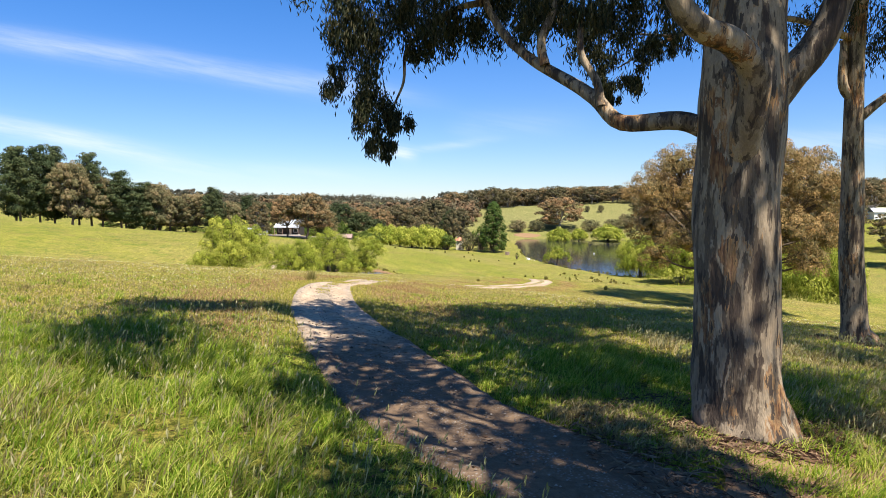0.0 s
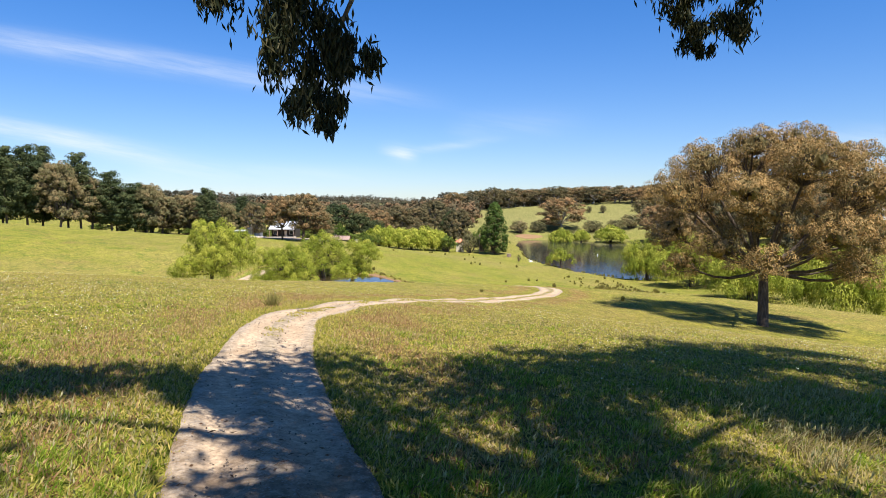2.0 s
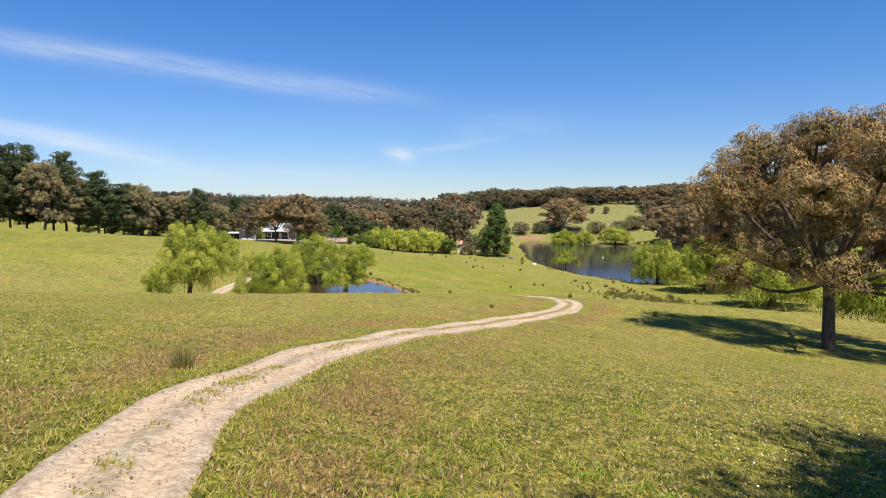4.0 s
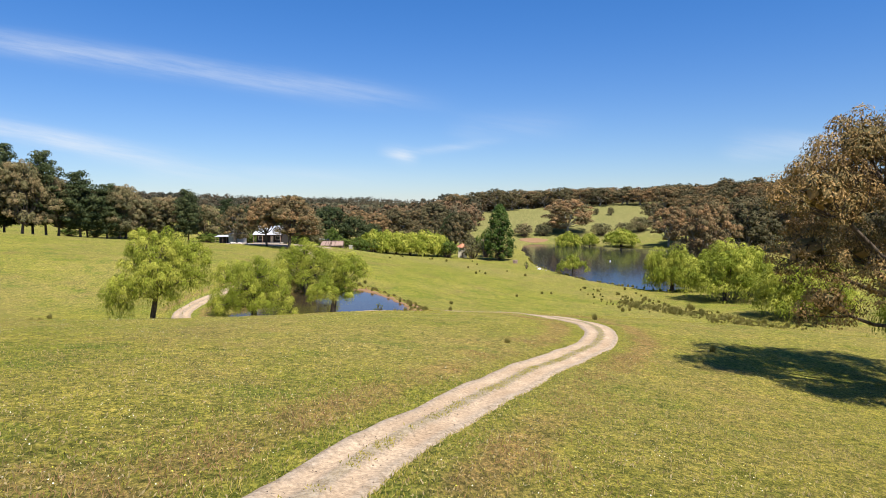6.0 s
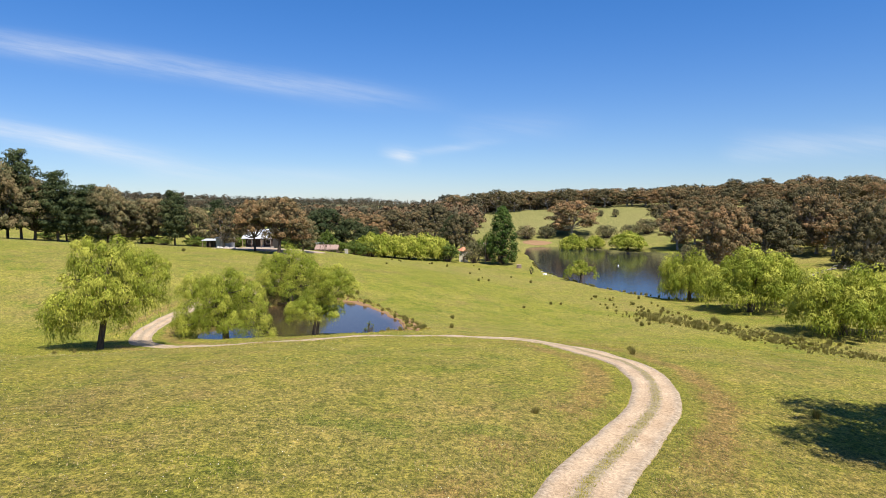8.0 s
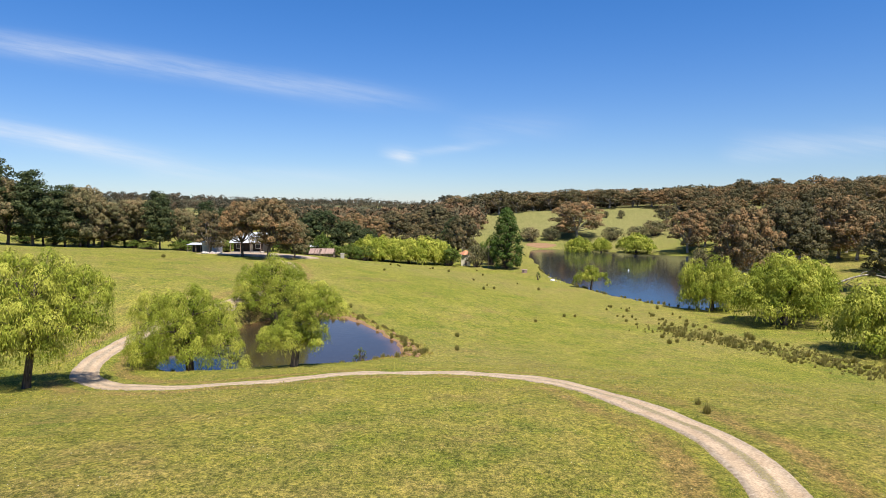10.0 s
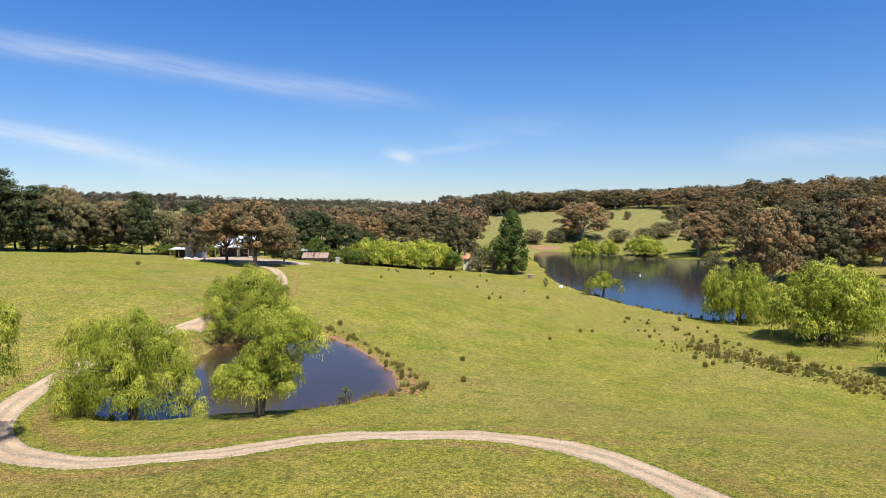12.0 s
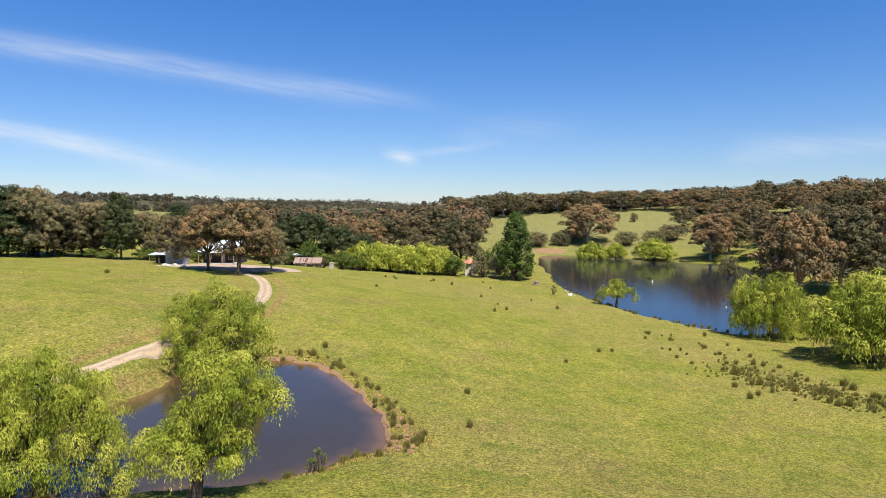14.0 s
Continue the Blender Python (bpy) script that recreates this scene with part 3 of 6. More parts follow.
def foliage(at, out, radius, m, size, slim, rng, flat=0.6, droop=0.3, hang=0.0, strands=12):
    """Leafy tufts: a dome of m leaves at each place, its rim drooping; with hang, a share of them in hanging strands. Gives the mesh and a tone for each tuft."""
    n = len(at)
    d = unit(rng.normal(size=(n, m, 3)) + [0, 0, 0.15] + out[:, None] * 0.35)
    d[..., 2] = np.where(d[..., 2] < -0.75, -d[..., 2], d[..., 2])
    r = np.broadcast_to(np.asarray(radius, float), (n,))[:, None, None]
    flatd = np.hypot(d[..., 0], d[..., 1])
    p = at[:, None] + d * r * rng.uniform(0.66, 1.06, (n, m, 1)) * [1, 1, flat]
    p[..., 2] -= droop * r[..., 0] * flatd ** 2 * rng.uniform(0.3, 1.3, (n, m))
    way = rng.normal(0, 0.55, (n, m, 3)) + d * [0.8, 0.8, 0.1] + [0, 0, -0.3 - droop]
    face = d + rng.normal(0, 0.17, (n, m, 3))
    if hang:
        h = int(m * 0.30)
        ang = rng.integers(0, strands, (n, h)) * 6.283 / strands + rng.uniform(0, 6.28, (n, 1)) + rng.normal(0, 0.07, (n, h))
        rho = rng.choice([0.55, 0.8, 0.97, 1.06], (n, h))[..., None] * r
        long_ = hang * rng.uniform(0.35, 1.3, (n, 1)) * (0.75 + 0.35 * np.sin(ang * 3.0))
        u_ = rng.uniform(0, 1, (n, h))
        o = np.stack([np.cos(ang), np.sin(ang), np.zeros_like(ang)], -1)
        p[:, :h] = at[:, None] + o * rho * (1 + 0.10 * u_[..., None]) + rng.normal(0, 0.035, (n, h, 3))
        p[:, :h, 2] -= droop * r[..., 0] * 0.8 + u_ * long_
        way[:, :h] = rng.normal(0, 0.28, (n, h, 3)) + o * 0.15 + [0, 0, -1]
        face[:, :h] = o + [0, 0, 0.1] + rng.normal(0, 0.22, (n, h, 3))
    p[..., 2] = np.maximum(p[..., 2], 0.25 + 0.3 * rng.uniform(0, 1, (n, m)))
    v, q = leaves(p.reshape(-1, 3), way.reshape(-1, 3), size * rng.uniform(0.65, 1.35, n * m), size * slim * rng.uniform(0.75, 1.3, n * m), rng, 0.12, face.reshape(-1, 3))
    return v, q, np.repeat(rng.uniform(0, 1, n), m * 4)


def crown_mesh(name, pieces, leaf):
    """One crown out of several foliage() results, which keeps each tuft's tone."""
    me = mesh_of(name, *joined([(v, q) for v, q, t in pieces]), leaf)
    me.attributes.new("tone", "FLOAT", "POINT").data.foreach_set("value", np.concatenate([t for v, q, t in pieces]).astype(np.float32))
    return me


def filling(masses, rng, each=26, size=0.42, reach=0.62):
    """Dense inner foliage of the masses, in larger sprays; the crown's inner shade is put into its dark tone."""
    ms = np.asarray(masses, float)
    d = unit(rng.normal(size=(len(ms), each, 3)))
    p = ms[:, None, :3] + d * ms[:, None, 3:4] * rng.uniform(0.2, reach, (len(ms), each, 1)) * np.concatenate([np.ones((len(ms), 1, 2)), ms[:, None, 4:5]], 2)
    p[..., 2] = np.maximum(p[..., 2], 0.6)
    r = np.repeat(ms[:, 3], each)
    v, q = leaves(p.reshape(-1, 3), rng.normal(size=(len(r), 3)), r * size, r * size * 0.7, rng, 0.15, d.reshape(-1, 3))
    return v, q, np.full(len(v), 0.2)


def branches(v, q, top, masses, places, owner, r0, rng, sides=6, twigs=True, twig_r=0.03, sag=-0.05):
    """Limbs from the fork to each mass, and twigs on to its tufts."""
    height = max(m[2] for m in masses)
    for i, (x, y, z, r, f) in enumerate(masses):
        end = np.array([x, y, z - 0.1 * r])
        p = limb_path(top, end, sag * height, rng, 5)
        tube(v, q, p, np.linspace(r0, r0 * 0.32, 6) * min(1.0, 0.35 + 0.32 * r), sides)
        if twigs:
            for at in places[owner == i]:
                tube(v, q, limb_path(p[-1 - int(rng.integers(0, 2))], at, -0.05, rng, 3), np.linspace(r0 * 0.26, twig_r * 0.5, 4), 4)


def gum_masses(rng, height, spread, fork, count, low, flat):
    """Rounded boughs that rise to an uneven, domed top, with the lower ones out at the sides."""
    out = []
    for i in range(count):
        f = (i + 0.5) / count
        a = 2.399 * i + rng.uniform(-0.35, 0.35)
        r = spread * rng.uniform(0.27, 0.40)
        rr = (spread - r * 0.85) * math.sin(min(1.0, 0.12 + f) * math.pi * 0.62) * rng.uniform(0.75, 1.03)
        z0, z1 = height * (fork + low) + r * flat, height - r * flat
        z = z1 - (z1 - z0) * (f ** 1.25) * rng.uniform(0.8, 1.08)
        out.append((math.cos(a) * rr, math.sin(a) * rr, z, r, flat))
    return out


def gum_tree(name, seed, leaf, bark, height=16.0, spread=7.5, fork=0.22, count=13, tufts=150, per=80, size=0.42, trunk_r=0.42, flat=0.78, low=-0.03, masses=None, tuft_r=0.14, droop=0.3, twigs=True, slim=0.66, fill=34, gap=0.17, under=-0.35):
    """A eucalypt: forked trunk, bare limbs, and domed boughs of leafy tufts with gaps between them."""
    rng = np.random.default_rng(seed)
    thing = new(name)
    v, q = [], []
    top = np.array([rng.normal(0, 0.3), rng.normal(0, 0.3), height * fork])
    tube(v, q, bend([(0, 0, -0.8), (0, 0, 0.25), top * [0.4, 0.4, 0.5], top], 3), np.interp(np.linspace(0, 1, 10), [0, 0.2, 0.35, 1], [trunk_r * 1.5, trunk_r * 1.25, trunk_r, trunk_r * 0.8]), 10, 0.06)
    masses = masses or gum_masses(rng, height, spread, fork, count, low, flat)
    at, out, owner = tuft_places(masses, tufts, rng, spread * gap, under)
    branches(v, q, top, masses, at, owner, trunk_r * 0.52, rng, twigs=twigs)
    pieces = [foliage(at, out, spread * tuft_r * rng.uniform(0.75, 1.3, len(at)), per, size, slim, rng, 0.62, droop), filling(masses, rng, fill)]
    piece("trunk", mesh_of("gum_trunk", v, q, bark, True), thing)
    piece("crown", crown_mesh("gum_crown", pieces, leaf), thing)
    thing["size"] = crown_size(pieces)
    return thing


def willow_tree(name, seed, masses, tufts=120, per=150, size=0.30, tuft_r=0.78, hang=1.5, lean=0.0, fork=2.0, slim=0.24, gap=0.62, trunk_r=0.34, twigs=True):
    """A weeping willow: a leaning trunk, arching boughs, and mops of leaves whose rims hang in strands."""
    rng = np.random.default_rng(seed)
    thing = new(name)
    masses = [(x, y, z, r * 0.90, 0.85) for x, y, z, r in masses]
    v, q = [], []
    top = np.array([lean, 0, fork])
    tube(v, q, bend([(0, 0, -0.8), (0.05, 0, 0.3), top], 4), np.linspace(trunk_r * 1.5, trunk_r, 9), 9, 0.07)
    at, out, owner = tuft_places(masses, tufts, rng, gap, -0.55)
    branches(v, q, top, masses, at, owner, trunk_r * 0.5, rng, twigs=twigs, sag=0.04)
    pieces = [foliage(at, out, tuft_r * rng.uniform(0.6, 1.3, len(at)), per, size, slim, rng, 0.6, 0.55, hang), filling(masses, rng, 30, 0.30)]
    piece("trunk", mesh_of("willow_trunk", v, q, BARK_ROUGH, True), thing)
    piece("crown", crown_mesh("willow_crown", pieces, WILLOW_LEAF), thing)
    thing["size"] = crown_size(pieces)
    return thing


def pine_tree(name, seed, height=22.0, spread=5.0, bare=0.22, size=0.66, tiers=13):
    """A tall dark pine with a bare lower trunk and ragged tiers of boughs."""
    rng = np.random.default_rng(seed)
    thing = new(name)
    v, q, at = [], [], []
    tube(v, q, bend([(0, 0, -0.8), (0, 0, 0.4), (0.2, 0.1, height * 0.5), (0.1, 0, height * 0.97)], 4), np.linspace(0.45, 0.06, 13), 8)
    for i in range(tiers):
        f = i / (tiers - 1)
        z = height * (bare + (0.97 - bare) * f)
        for j in range(5 if f < 0.9 else 3):
            reach = spread * min(1.0, 0.62 + 1.2 * f) * (1.0 - 0.72 * f ** 2.2) * rng.uniform(0.55, 1.05)
            a = 2 * math.pi * j / 5 + i * 1.1 + rng.uniform(-0.4, 0.4)
            end = np.array([math.cos(a) * reach, math.sin(a) * reach, z + reach * rng.uniform(-0.05, 0.35)])
            p = limb_path((0.1, 0, z), end, -0.3, rng, 5)
            tube(v, q, p, np.linspace(0.10, 0.02, 6), 4)
            at += [p[-1], p[3] + rng.normal(0, 0.3, 3)] + ([p[2] + rng.normal(0, 0.3, 3)] if reach > 2.2 else [])
    at = np.array(at)
    out = unit(at - [0, 0, height * 0.4])
    pieces = [foliage(at, out, spread * 0.25 * rng.uniform(0.7, 1.3, len(at)), 60, size, 0.46, rng, 0.62, 0.1)]
    piece("trunk", mesh_of("pine_trunk", v, q, BARK_ROUGH, True), thing)
    piece("crown", crown_mesh("pine_crown", pieces, PINE_LEAF), thing)
    thing["size"] = crown_size(pieces)
    return thing


def poplar_tree(name, seed, height=22.0, spread=4.2):
    """An upright, dense crown that tapers to the top."""
    rng = np.random.default_rng(seed)
    thing = new(name)
    v, q, at = [], [], []
    tube(v, q, bend([(0, 0, -0.8), (0, 0, 0.3), (0.1, 0, height * 0.5), (0, 0, height * 0.95)], 4), np.linspace(0.42, 0.04, 13), 8)
    for i in range(170):
        f = (i + rng.uniform(0, 1)) / 170
        r = spread * min(1.0, 1.25 * (1 - f) ** 0.62, 0.72 + 1.8 * f) * rng.uniform(0.72, 1.0)
        a = i * 2.399 + rng.uniform(-0.5, 0.5)
        c = np.array([math.cos(a) * r, math.sin(a) * r, height * (0.05 + 0.93 * f)])
        tube(v, q, limb_path((0, 0, max(0.4, c[2] - r * 1.6)), c, -0.2, rng, 3), np.linspace(0.08, 0.015, 4), 4)
        at.append(c)
    at = np.array(at)
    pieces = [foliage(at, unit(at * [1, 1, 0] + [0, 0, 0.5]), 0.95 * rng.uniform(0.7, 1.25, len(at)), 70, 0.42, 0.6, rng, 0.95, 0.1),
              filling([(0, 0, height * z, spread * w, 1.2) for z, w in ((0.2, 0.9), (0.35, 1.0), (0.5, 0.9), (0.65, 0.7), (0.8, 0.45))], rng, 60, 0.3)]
    piece("trunk", mesh_of("poplar_trunk", v, q, BARK_ROUGH, True), thing)
    piece("crown", crown_mesh("poplar_crown", pieces, POPLAR_LEAF), thing)
    thing["size"] = crown_size(pieces)
    return thing


def shrub(name, seed, leaf, height=5.0, spread=3.2, size=0.34, tufts=46, per=46):
    """A dense rounded shrub with stems from the ground."""
    rng = np.random.default_rng(seed)
    thing = new(name)
    v, q = [], []
    masses = [(math.cos(a) * spread * 0.42, math.sin(a) * spread * 0.42, height * z, spread * 0.52, 0.5 * height / spread) for a, z in zip(rng.uniform(0, 6.28, 5) + np.arange(5) * 1.257, rng.uniform(0.34, 0.55, 5))] + [(0, 0, height * 0.62, spread * 0.5, 0.45 * height / spread)]
    at, out, owner = tuft_places(masses, tufts, rng, spread * 0.2, -0.8)
    for c in at:
        tube(v, q, limb_path(c * [0.08, 0.08, 0] + [0, 0, -0.2], c, 0.1, rng, 3), np.linspace(0.07, 0.015, 4), 4)
    pieces = [foliage(at, out, spread * 0.24 * rng.uniform(0.7, 1.3, len(at)), per, size, 0.5, rng, 0.7, 0.2)] + ([filling(masses, rng, 20, 0.4)] if tufts > 20 else [])
    piece("stem", mesh_of("shrub_stem", v, q, BARK_ROUGH, True), thing)
    piece("crown", crown_mesh("shrub_crown", pieces, leaf), thing)
    thing["size"] = crown_size(pieces)
    return thing


def crown_size(parts):
    """The reach and the height that a crown really has."""
    at = np.concatenate([v for v, *rest in parts])
    return float(np.percentile(np.hypot(at[:, 0], at[:, 1]), 98)), float(np.percentile(at[:, 2], 99.8))


def set_out(protos, rows, label, category, group, seed, sink=0.0, spin=6.28):
    """Stands copies of the model trees at rows of x, y, height and width; the models themselves take the first places."""
    rng = random.Random(seed)
    for i, (x, y, h, w) in enumerate(rows):
        proto = protos[i % len(protos)]
        spread, height = proto["size"]
        s, sz = w / 2 / spread, h / height
        m = Matrix.Translation((x, y, height_at(x, y) - sink)) @ Matrix.Rotation(rng.uniform(0, spin), 4, "Z") @ Matrix.Diagonal((s, s, sz, 1))
        if i < len(protos):
            proto.matrix_basis = m
            ob = proto
            made = True
        else:
            keep = proto.matrix_basis.copy()
            proto.matrix_basis = Matrix.Identity(4)
            ob = copy_thing(proto, m)
            proto.matrix_basis = keep
        tagged(ob, label, category, group)

# willows by the pond and the dam
TALL = [(1.0, 0, 7.6, 2.7), (4.3, 0.3, 7.0, 1.9), (-1.3, 0.4, 6.4, 2.2), (-0.2, -0.5, 8.8, 1.5), (-3.0, 0, 3.6, 1.8), (3.4, -0.6, 5.0, 1.9), (5.0, 0.2, 5.0, 1.3), (0.6, 1.8, 5.6, 2.2), (1.4, -2.2, 5.4, 2.0),
        (-1.8, -1.4, 4.2, 1.7), (2.4, 2.4, 7.0, 1.8), (-3.8, 0.6, 2.2, 1.2), (1.6, -0.6, 3.4, 1.5)]
DOME = [(0, 0, 7.0, 2.6), (2.6, 0.4, 5.6, 2.3), (-2.6, 0.2, 5.6, 2.3), (0.2, 2.6, 5.4, 2.3), (0.2, -2.6, 5.2, 2.3), (3.9, -1.0, 3.5, 1.5), (-3.8, -0.8, 3.5, 1.5), (1.8, -3.2, 3.4, 1.6), (-1.9, -3.1, 3.3, 1.6),
        (2.4, 2.9, 3.5, 1.6), (-2.4, 3.0, 3.4, 1.6), (1.4, -1.3, 6.8, 1.8), (-1.5, 1.2, 6.9, 1.8), (0, 0, 4.2, 2.2)]
POOL = [(x * 1.08 - 0.3, y, z * (0.80 + 0.06 * (i % 3)), r * (0.92 + 0.08 * (i % 3))) for i, (x, y, z, r) in enumerate(DOME)] + [(4.9, -1.2, 1.9, 1.0), (5.6, -1.0, 1.5, 0.7), (-4.6, -1.0, 2.2, 1.2)]
LEANING = [(1.9, 0, 5.7, 1.7), (3.2, 0.2, 5.5, 1.0), (0.7, 0.6, 6.6, 1.2), (2.2, 0.4, 6.5, 1.2), (-0.3, 0, 2.9, 1.9), (-1.7, 0.1, 2.5, 1.2), (1.1, -0.4, 2.8, 1.4), (0.4, 0.4, 4.2, 1.5), (1.8, -0.2, 4.0, 1.0), (3.9, 0.2, 5.1, 0.6)]
SMALL = [(0, 0, 5.2, 2.0), (-2.6, 0, 3.9, 1.7), (2.8, 0.2, 3.9, 1.5), (0.4, 1.8, 4.2, 1.6), (0.6, -1.8, 4.0, 1.5), (-3.6, 0.4, 2.7, 0.9), (3.9, 0, 2.6, 0.9)]
BANK = dict(tufts=140, per=240, size=0.32, tuft_r=0.90, hang=1.9, gap=1.02, slim=0.28, twigs=False)
set_out([willow_tree("willow_tree", 11, TALL, 130, 330, 0.25, 0.78, 1.9, 0.5, 2.6, gap=0.95, trunk_r=0.24)], [(-34.0, 97.7, 11.0, 12.6)], "tall bright green weeping willow with a dark trunk", "tree", "pond willows", 1, spin=0.0)
set_out([willow_tree("willow_tree", 12, DOME, 120, 340, 0.23, 0.84, 1.2, gap=1.0)], [(-25.0, 138.0, 9.8, 12.0)], "bright green weeping willow beside the pond", "tree", "pond willows", 1)
set_out([willow_tree("willow_tree", 13, LEANING, 105, 420, 0.175, 0.58, 1.0, 0.25, 1.9, gap=0.68, trunk_r=0.26)], [(-14.2, 104.2, 7.7, 8.4)], "bright green weeping willow leaning over the pond", "tree", "pond willows", 1, spin=0.0)
set_out([willow_tree("willow_tree", 14, POOL, 150, 430, 0.19, 0.78, 1.3, gap=0.88)], [(-25.7, 109.4, 9.3, 11.4)], "bright green weeping willow overhanging the pond", "tree", "pond willows", 21, spin=0.0)
bank = [willow_tree("willow_tree", 15 + i, [(x, y, z * (0.80 + 0.09 * ((k + i) % 3)), r * 1.05) for k, (x, y, z, r) in enumerate(DOME if i else POOL)], **BANK) for i in range(2)]
set_out(bank, [(59.0, 188.0, 12.2, 14.0), (63.2, 166.0, 13.6, 19.0), (64.6, 138.0, 11.6, 18.0), (73.0, 176.0, 11.0, 13.0), (59.0, 98.5, 11.2, 14.5)], "bright green weeping willow on the dam bank", "tree", "dam willows", 2)
set_out([willow_tree("willow_tree", 17, SMALL, 60, 80, 0.40, 0.8, 0.8, 0.3, 2.6, 0.3, 0.7, 0.25)], [(41.1, 226.5, 7.2, 9.8)], "small willow with a bare trunk at the water's edge", "tree", "dam willows", 2)
far_willows = [willow_tree("willow_tree", 18 + i, [(x, y, z * 0.74, r * 1.08) for x, y, z, r in DOME], 110, 84, 0.54, 1.1, 1.2, gap=0.9, slim=0.4, twigs=False) for i in range(2)]
set_out(far_willows, [(-28.0, 283, 9.6, 15.0), (-19.6, 287, 9.2, 15.0), (-8.0, 289, 10.8, 17.0), (-13.8, 286, 9.4, 14.0), (-24.0, 290, 9.8, 14.0), (-2.5, 290, 9.5, 12.0), (67.3, 364, 9.6, 14.4), (78.8, 366, 7.0, 11.0), (92.0, 352, 9.6, 19.0)],
        "light green willow in a far clump", "tree", "far willows", 3)

# the lone golden gum on the slope
UMBRELLA = [(-1.6, 0, 13.9, 2.1, 0.66), (2.0, 0.5, 14.1, 2.2, 0.66), (-5.0, 0.3, 12.6, 2.3, 0.66), (5.6, 0, 12.8, 2.2, 0.66), (0.5, 3.6, 12.8, 2.4, 0.66), (0.6, -3.6, 12.6, 2.4, 0.66), (-7.3, -0.3, 10.4, 1.9, 0.75),
            (7.6, 0.6, 10.2, 1.9, 0.75), (4.2, -4.6, 10.6, 2.1, 0.75), (-4.0, -4.4, 10.4, 2.1, 0.75), (4.0, 4.8, 10.4, 2.1, 0.75), (-3.9, 4.6, 10.6, 2.1, 0.75), (-7.2, 0.8, 7.4, 1.5, 0.95), (7.3, -1.0, 7.2, 1.5, 0.95),
            (-5.2, -3.2, 6.4, 1.5, 0.95), (5.0, 3.4, 6.4, 1.5, 0.95), (1.5, -5.8, 7.4, 1.6, 0.95), (-1.2, 5.8, 7.2, 1.6, 0.95), (5.0, -3.6, 6.6, 1.4, 0.95), (-2.0, -3.0, 8.6, 1.6, 0.8), (2.6, -2.4, 8.4, 1.6, 0.8),
            (-6.4, 0.4, 5.0, 1.2, 1.0), (6.2, 0.8, 4.8, 1.2, 1.0), (-2.6, -5.0, 5.6, 1.2, 1.0), (3.2, -5.2, 5.0, 1.1, 1.0), (0.2, 1.0, 10.0, 1.8, 0.8)]
gold = gum_tree("gum_tree", 21, GUM_GOLD, BARK_ROUGH, 16.0, 8.0, 0.27, 0, 760, 200, 0.15, 0.40, masses=[(x + 0.4, y, z, r * 1.02, f) for x, y, z, r, f in UMBRELLA], tuft_r=0.078, droop=0.5, slim=0.42, fill=60, gap=0.082, under=-0.9)
set_out([gold], [(26.0, 57.0, 16.1, 19.0)], "gum tree with golden brown leaves on the slope", "tree", "", 4, spin=0.0)

# gums
gums = [gum_tree("gum_tree", 31 + i, GUM_CROWN, BARK_PALE, count=15 + i, low=-0.17, flat=0.86) for i in range(3)]
set_out(gums, [(-62.5, 214.5, 11.2, 9.0), (-37.5, 372, 16.0, 21.0), (-27.8, 385, 18.5, 22.0), (-15.7, 395, 17.0, 20.0), (-5.2, 405, 20.0, 25.0),
               (8.1, 332, 19.0, 16.0), (75.4, 408, 21.0, 32.0), (-50.0, 400, 15.0, 20.0), (2.0, 385, 14.0, 18.0), (-12, 352, 11.0, 15.0)], "gum tree with reddish brown foliage", "tree", "brown gums", 5)
set_out([copy_thing(g, Matrix.Identity(4)) for g in gums],
        [(114.5, 346, 20.0, 21.0), (82.5, 222, 22.5, 19.0), (100.8, 234, 22.5, 22.0), (133.2, 262, 22.0, 21.0), (108.5, 198, 21.5, 17.0), (127, 356, 18.0, 19.0), (133, 332, 17.0, 17.0),
         (104, 246, 22.0, 18.0), (130, 300, 18, 18), (146, 296, 16, 17), (150, 340, 14, 18), (128, 215, 20, 17), (150, 240, 19, 20), (135, 180, 19, 17)], "tall brown gum tree with pale limbs", "tree", "dam side gums", 6)
yard_gums = [gum_tree("gum_tree", 34, GUM_CROWN, BARK_ROUGH, fork=0.27, count=14, low=-0.07), gum_tree("gum_tree", 35, GUM_CROWN, BARK_ROUGH, fork=0.24, count=15, low=-0.06)]
set_out(yard_gums, [(-49.2, 200.5, 13.2, 11.0), (-42.6, 199.0, 14.4, 15.6)], "gum tree with bare lower trunk before the house", "tree", "yard gums", 5)
rnd = random.Random(8)
hill_gums = [gum_tree("gum_tree", 36 + i, GUM_CROWN, BARK_PALE, count=13, tufts=88, per=38, size=0.60, low=-0.12, flat=0.84, twigs=False, tuft_r=0.165, fill=24) for i in range(3)]
spots = []
while len(spots) < 125:
    x, y = rnd.uniform(105, 340), rnd.uniform(205, 470)
    if x > 96 + 0.16 * (y - 200) + (22 if 300 < y < 420 else 0) and all((x - s[0]) ** 2 + (y - s[1]) ** 2 > 52 for s in spots):
        spots.append((x, y, rnd.uniform(12, 18), rnd.uniform(15, 22)))
while len(spots) < 165:
    x, y = rnd.uniform(152, 300), rnd.uniform(400, 500)
    if all((x - s[0]) ** 2 + (y - s[1]) ** 2 > 45 for s in spots):
        spots.append((x, y, rnd.uniform(11, 15), rnd.uniform(16, 22)))
set_out(hill_gums, spots, "brown gum tree on the wooded hillside", "tree", "hillside gums", 9)
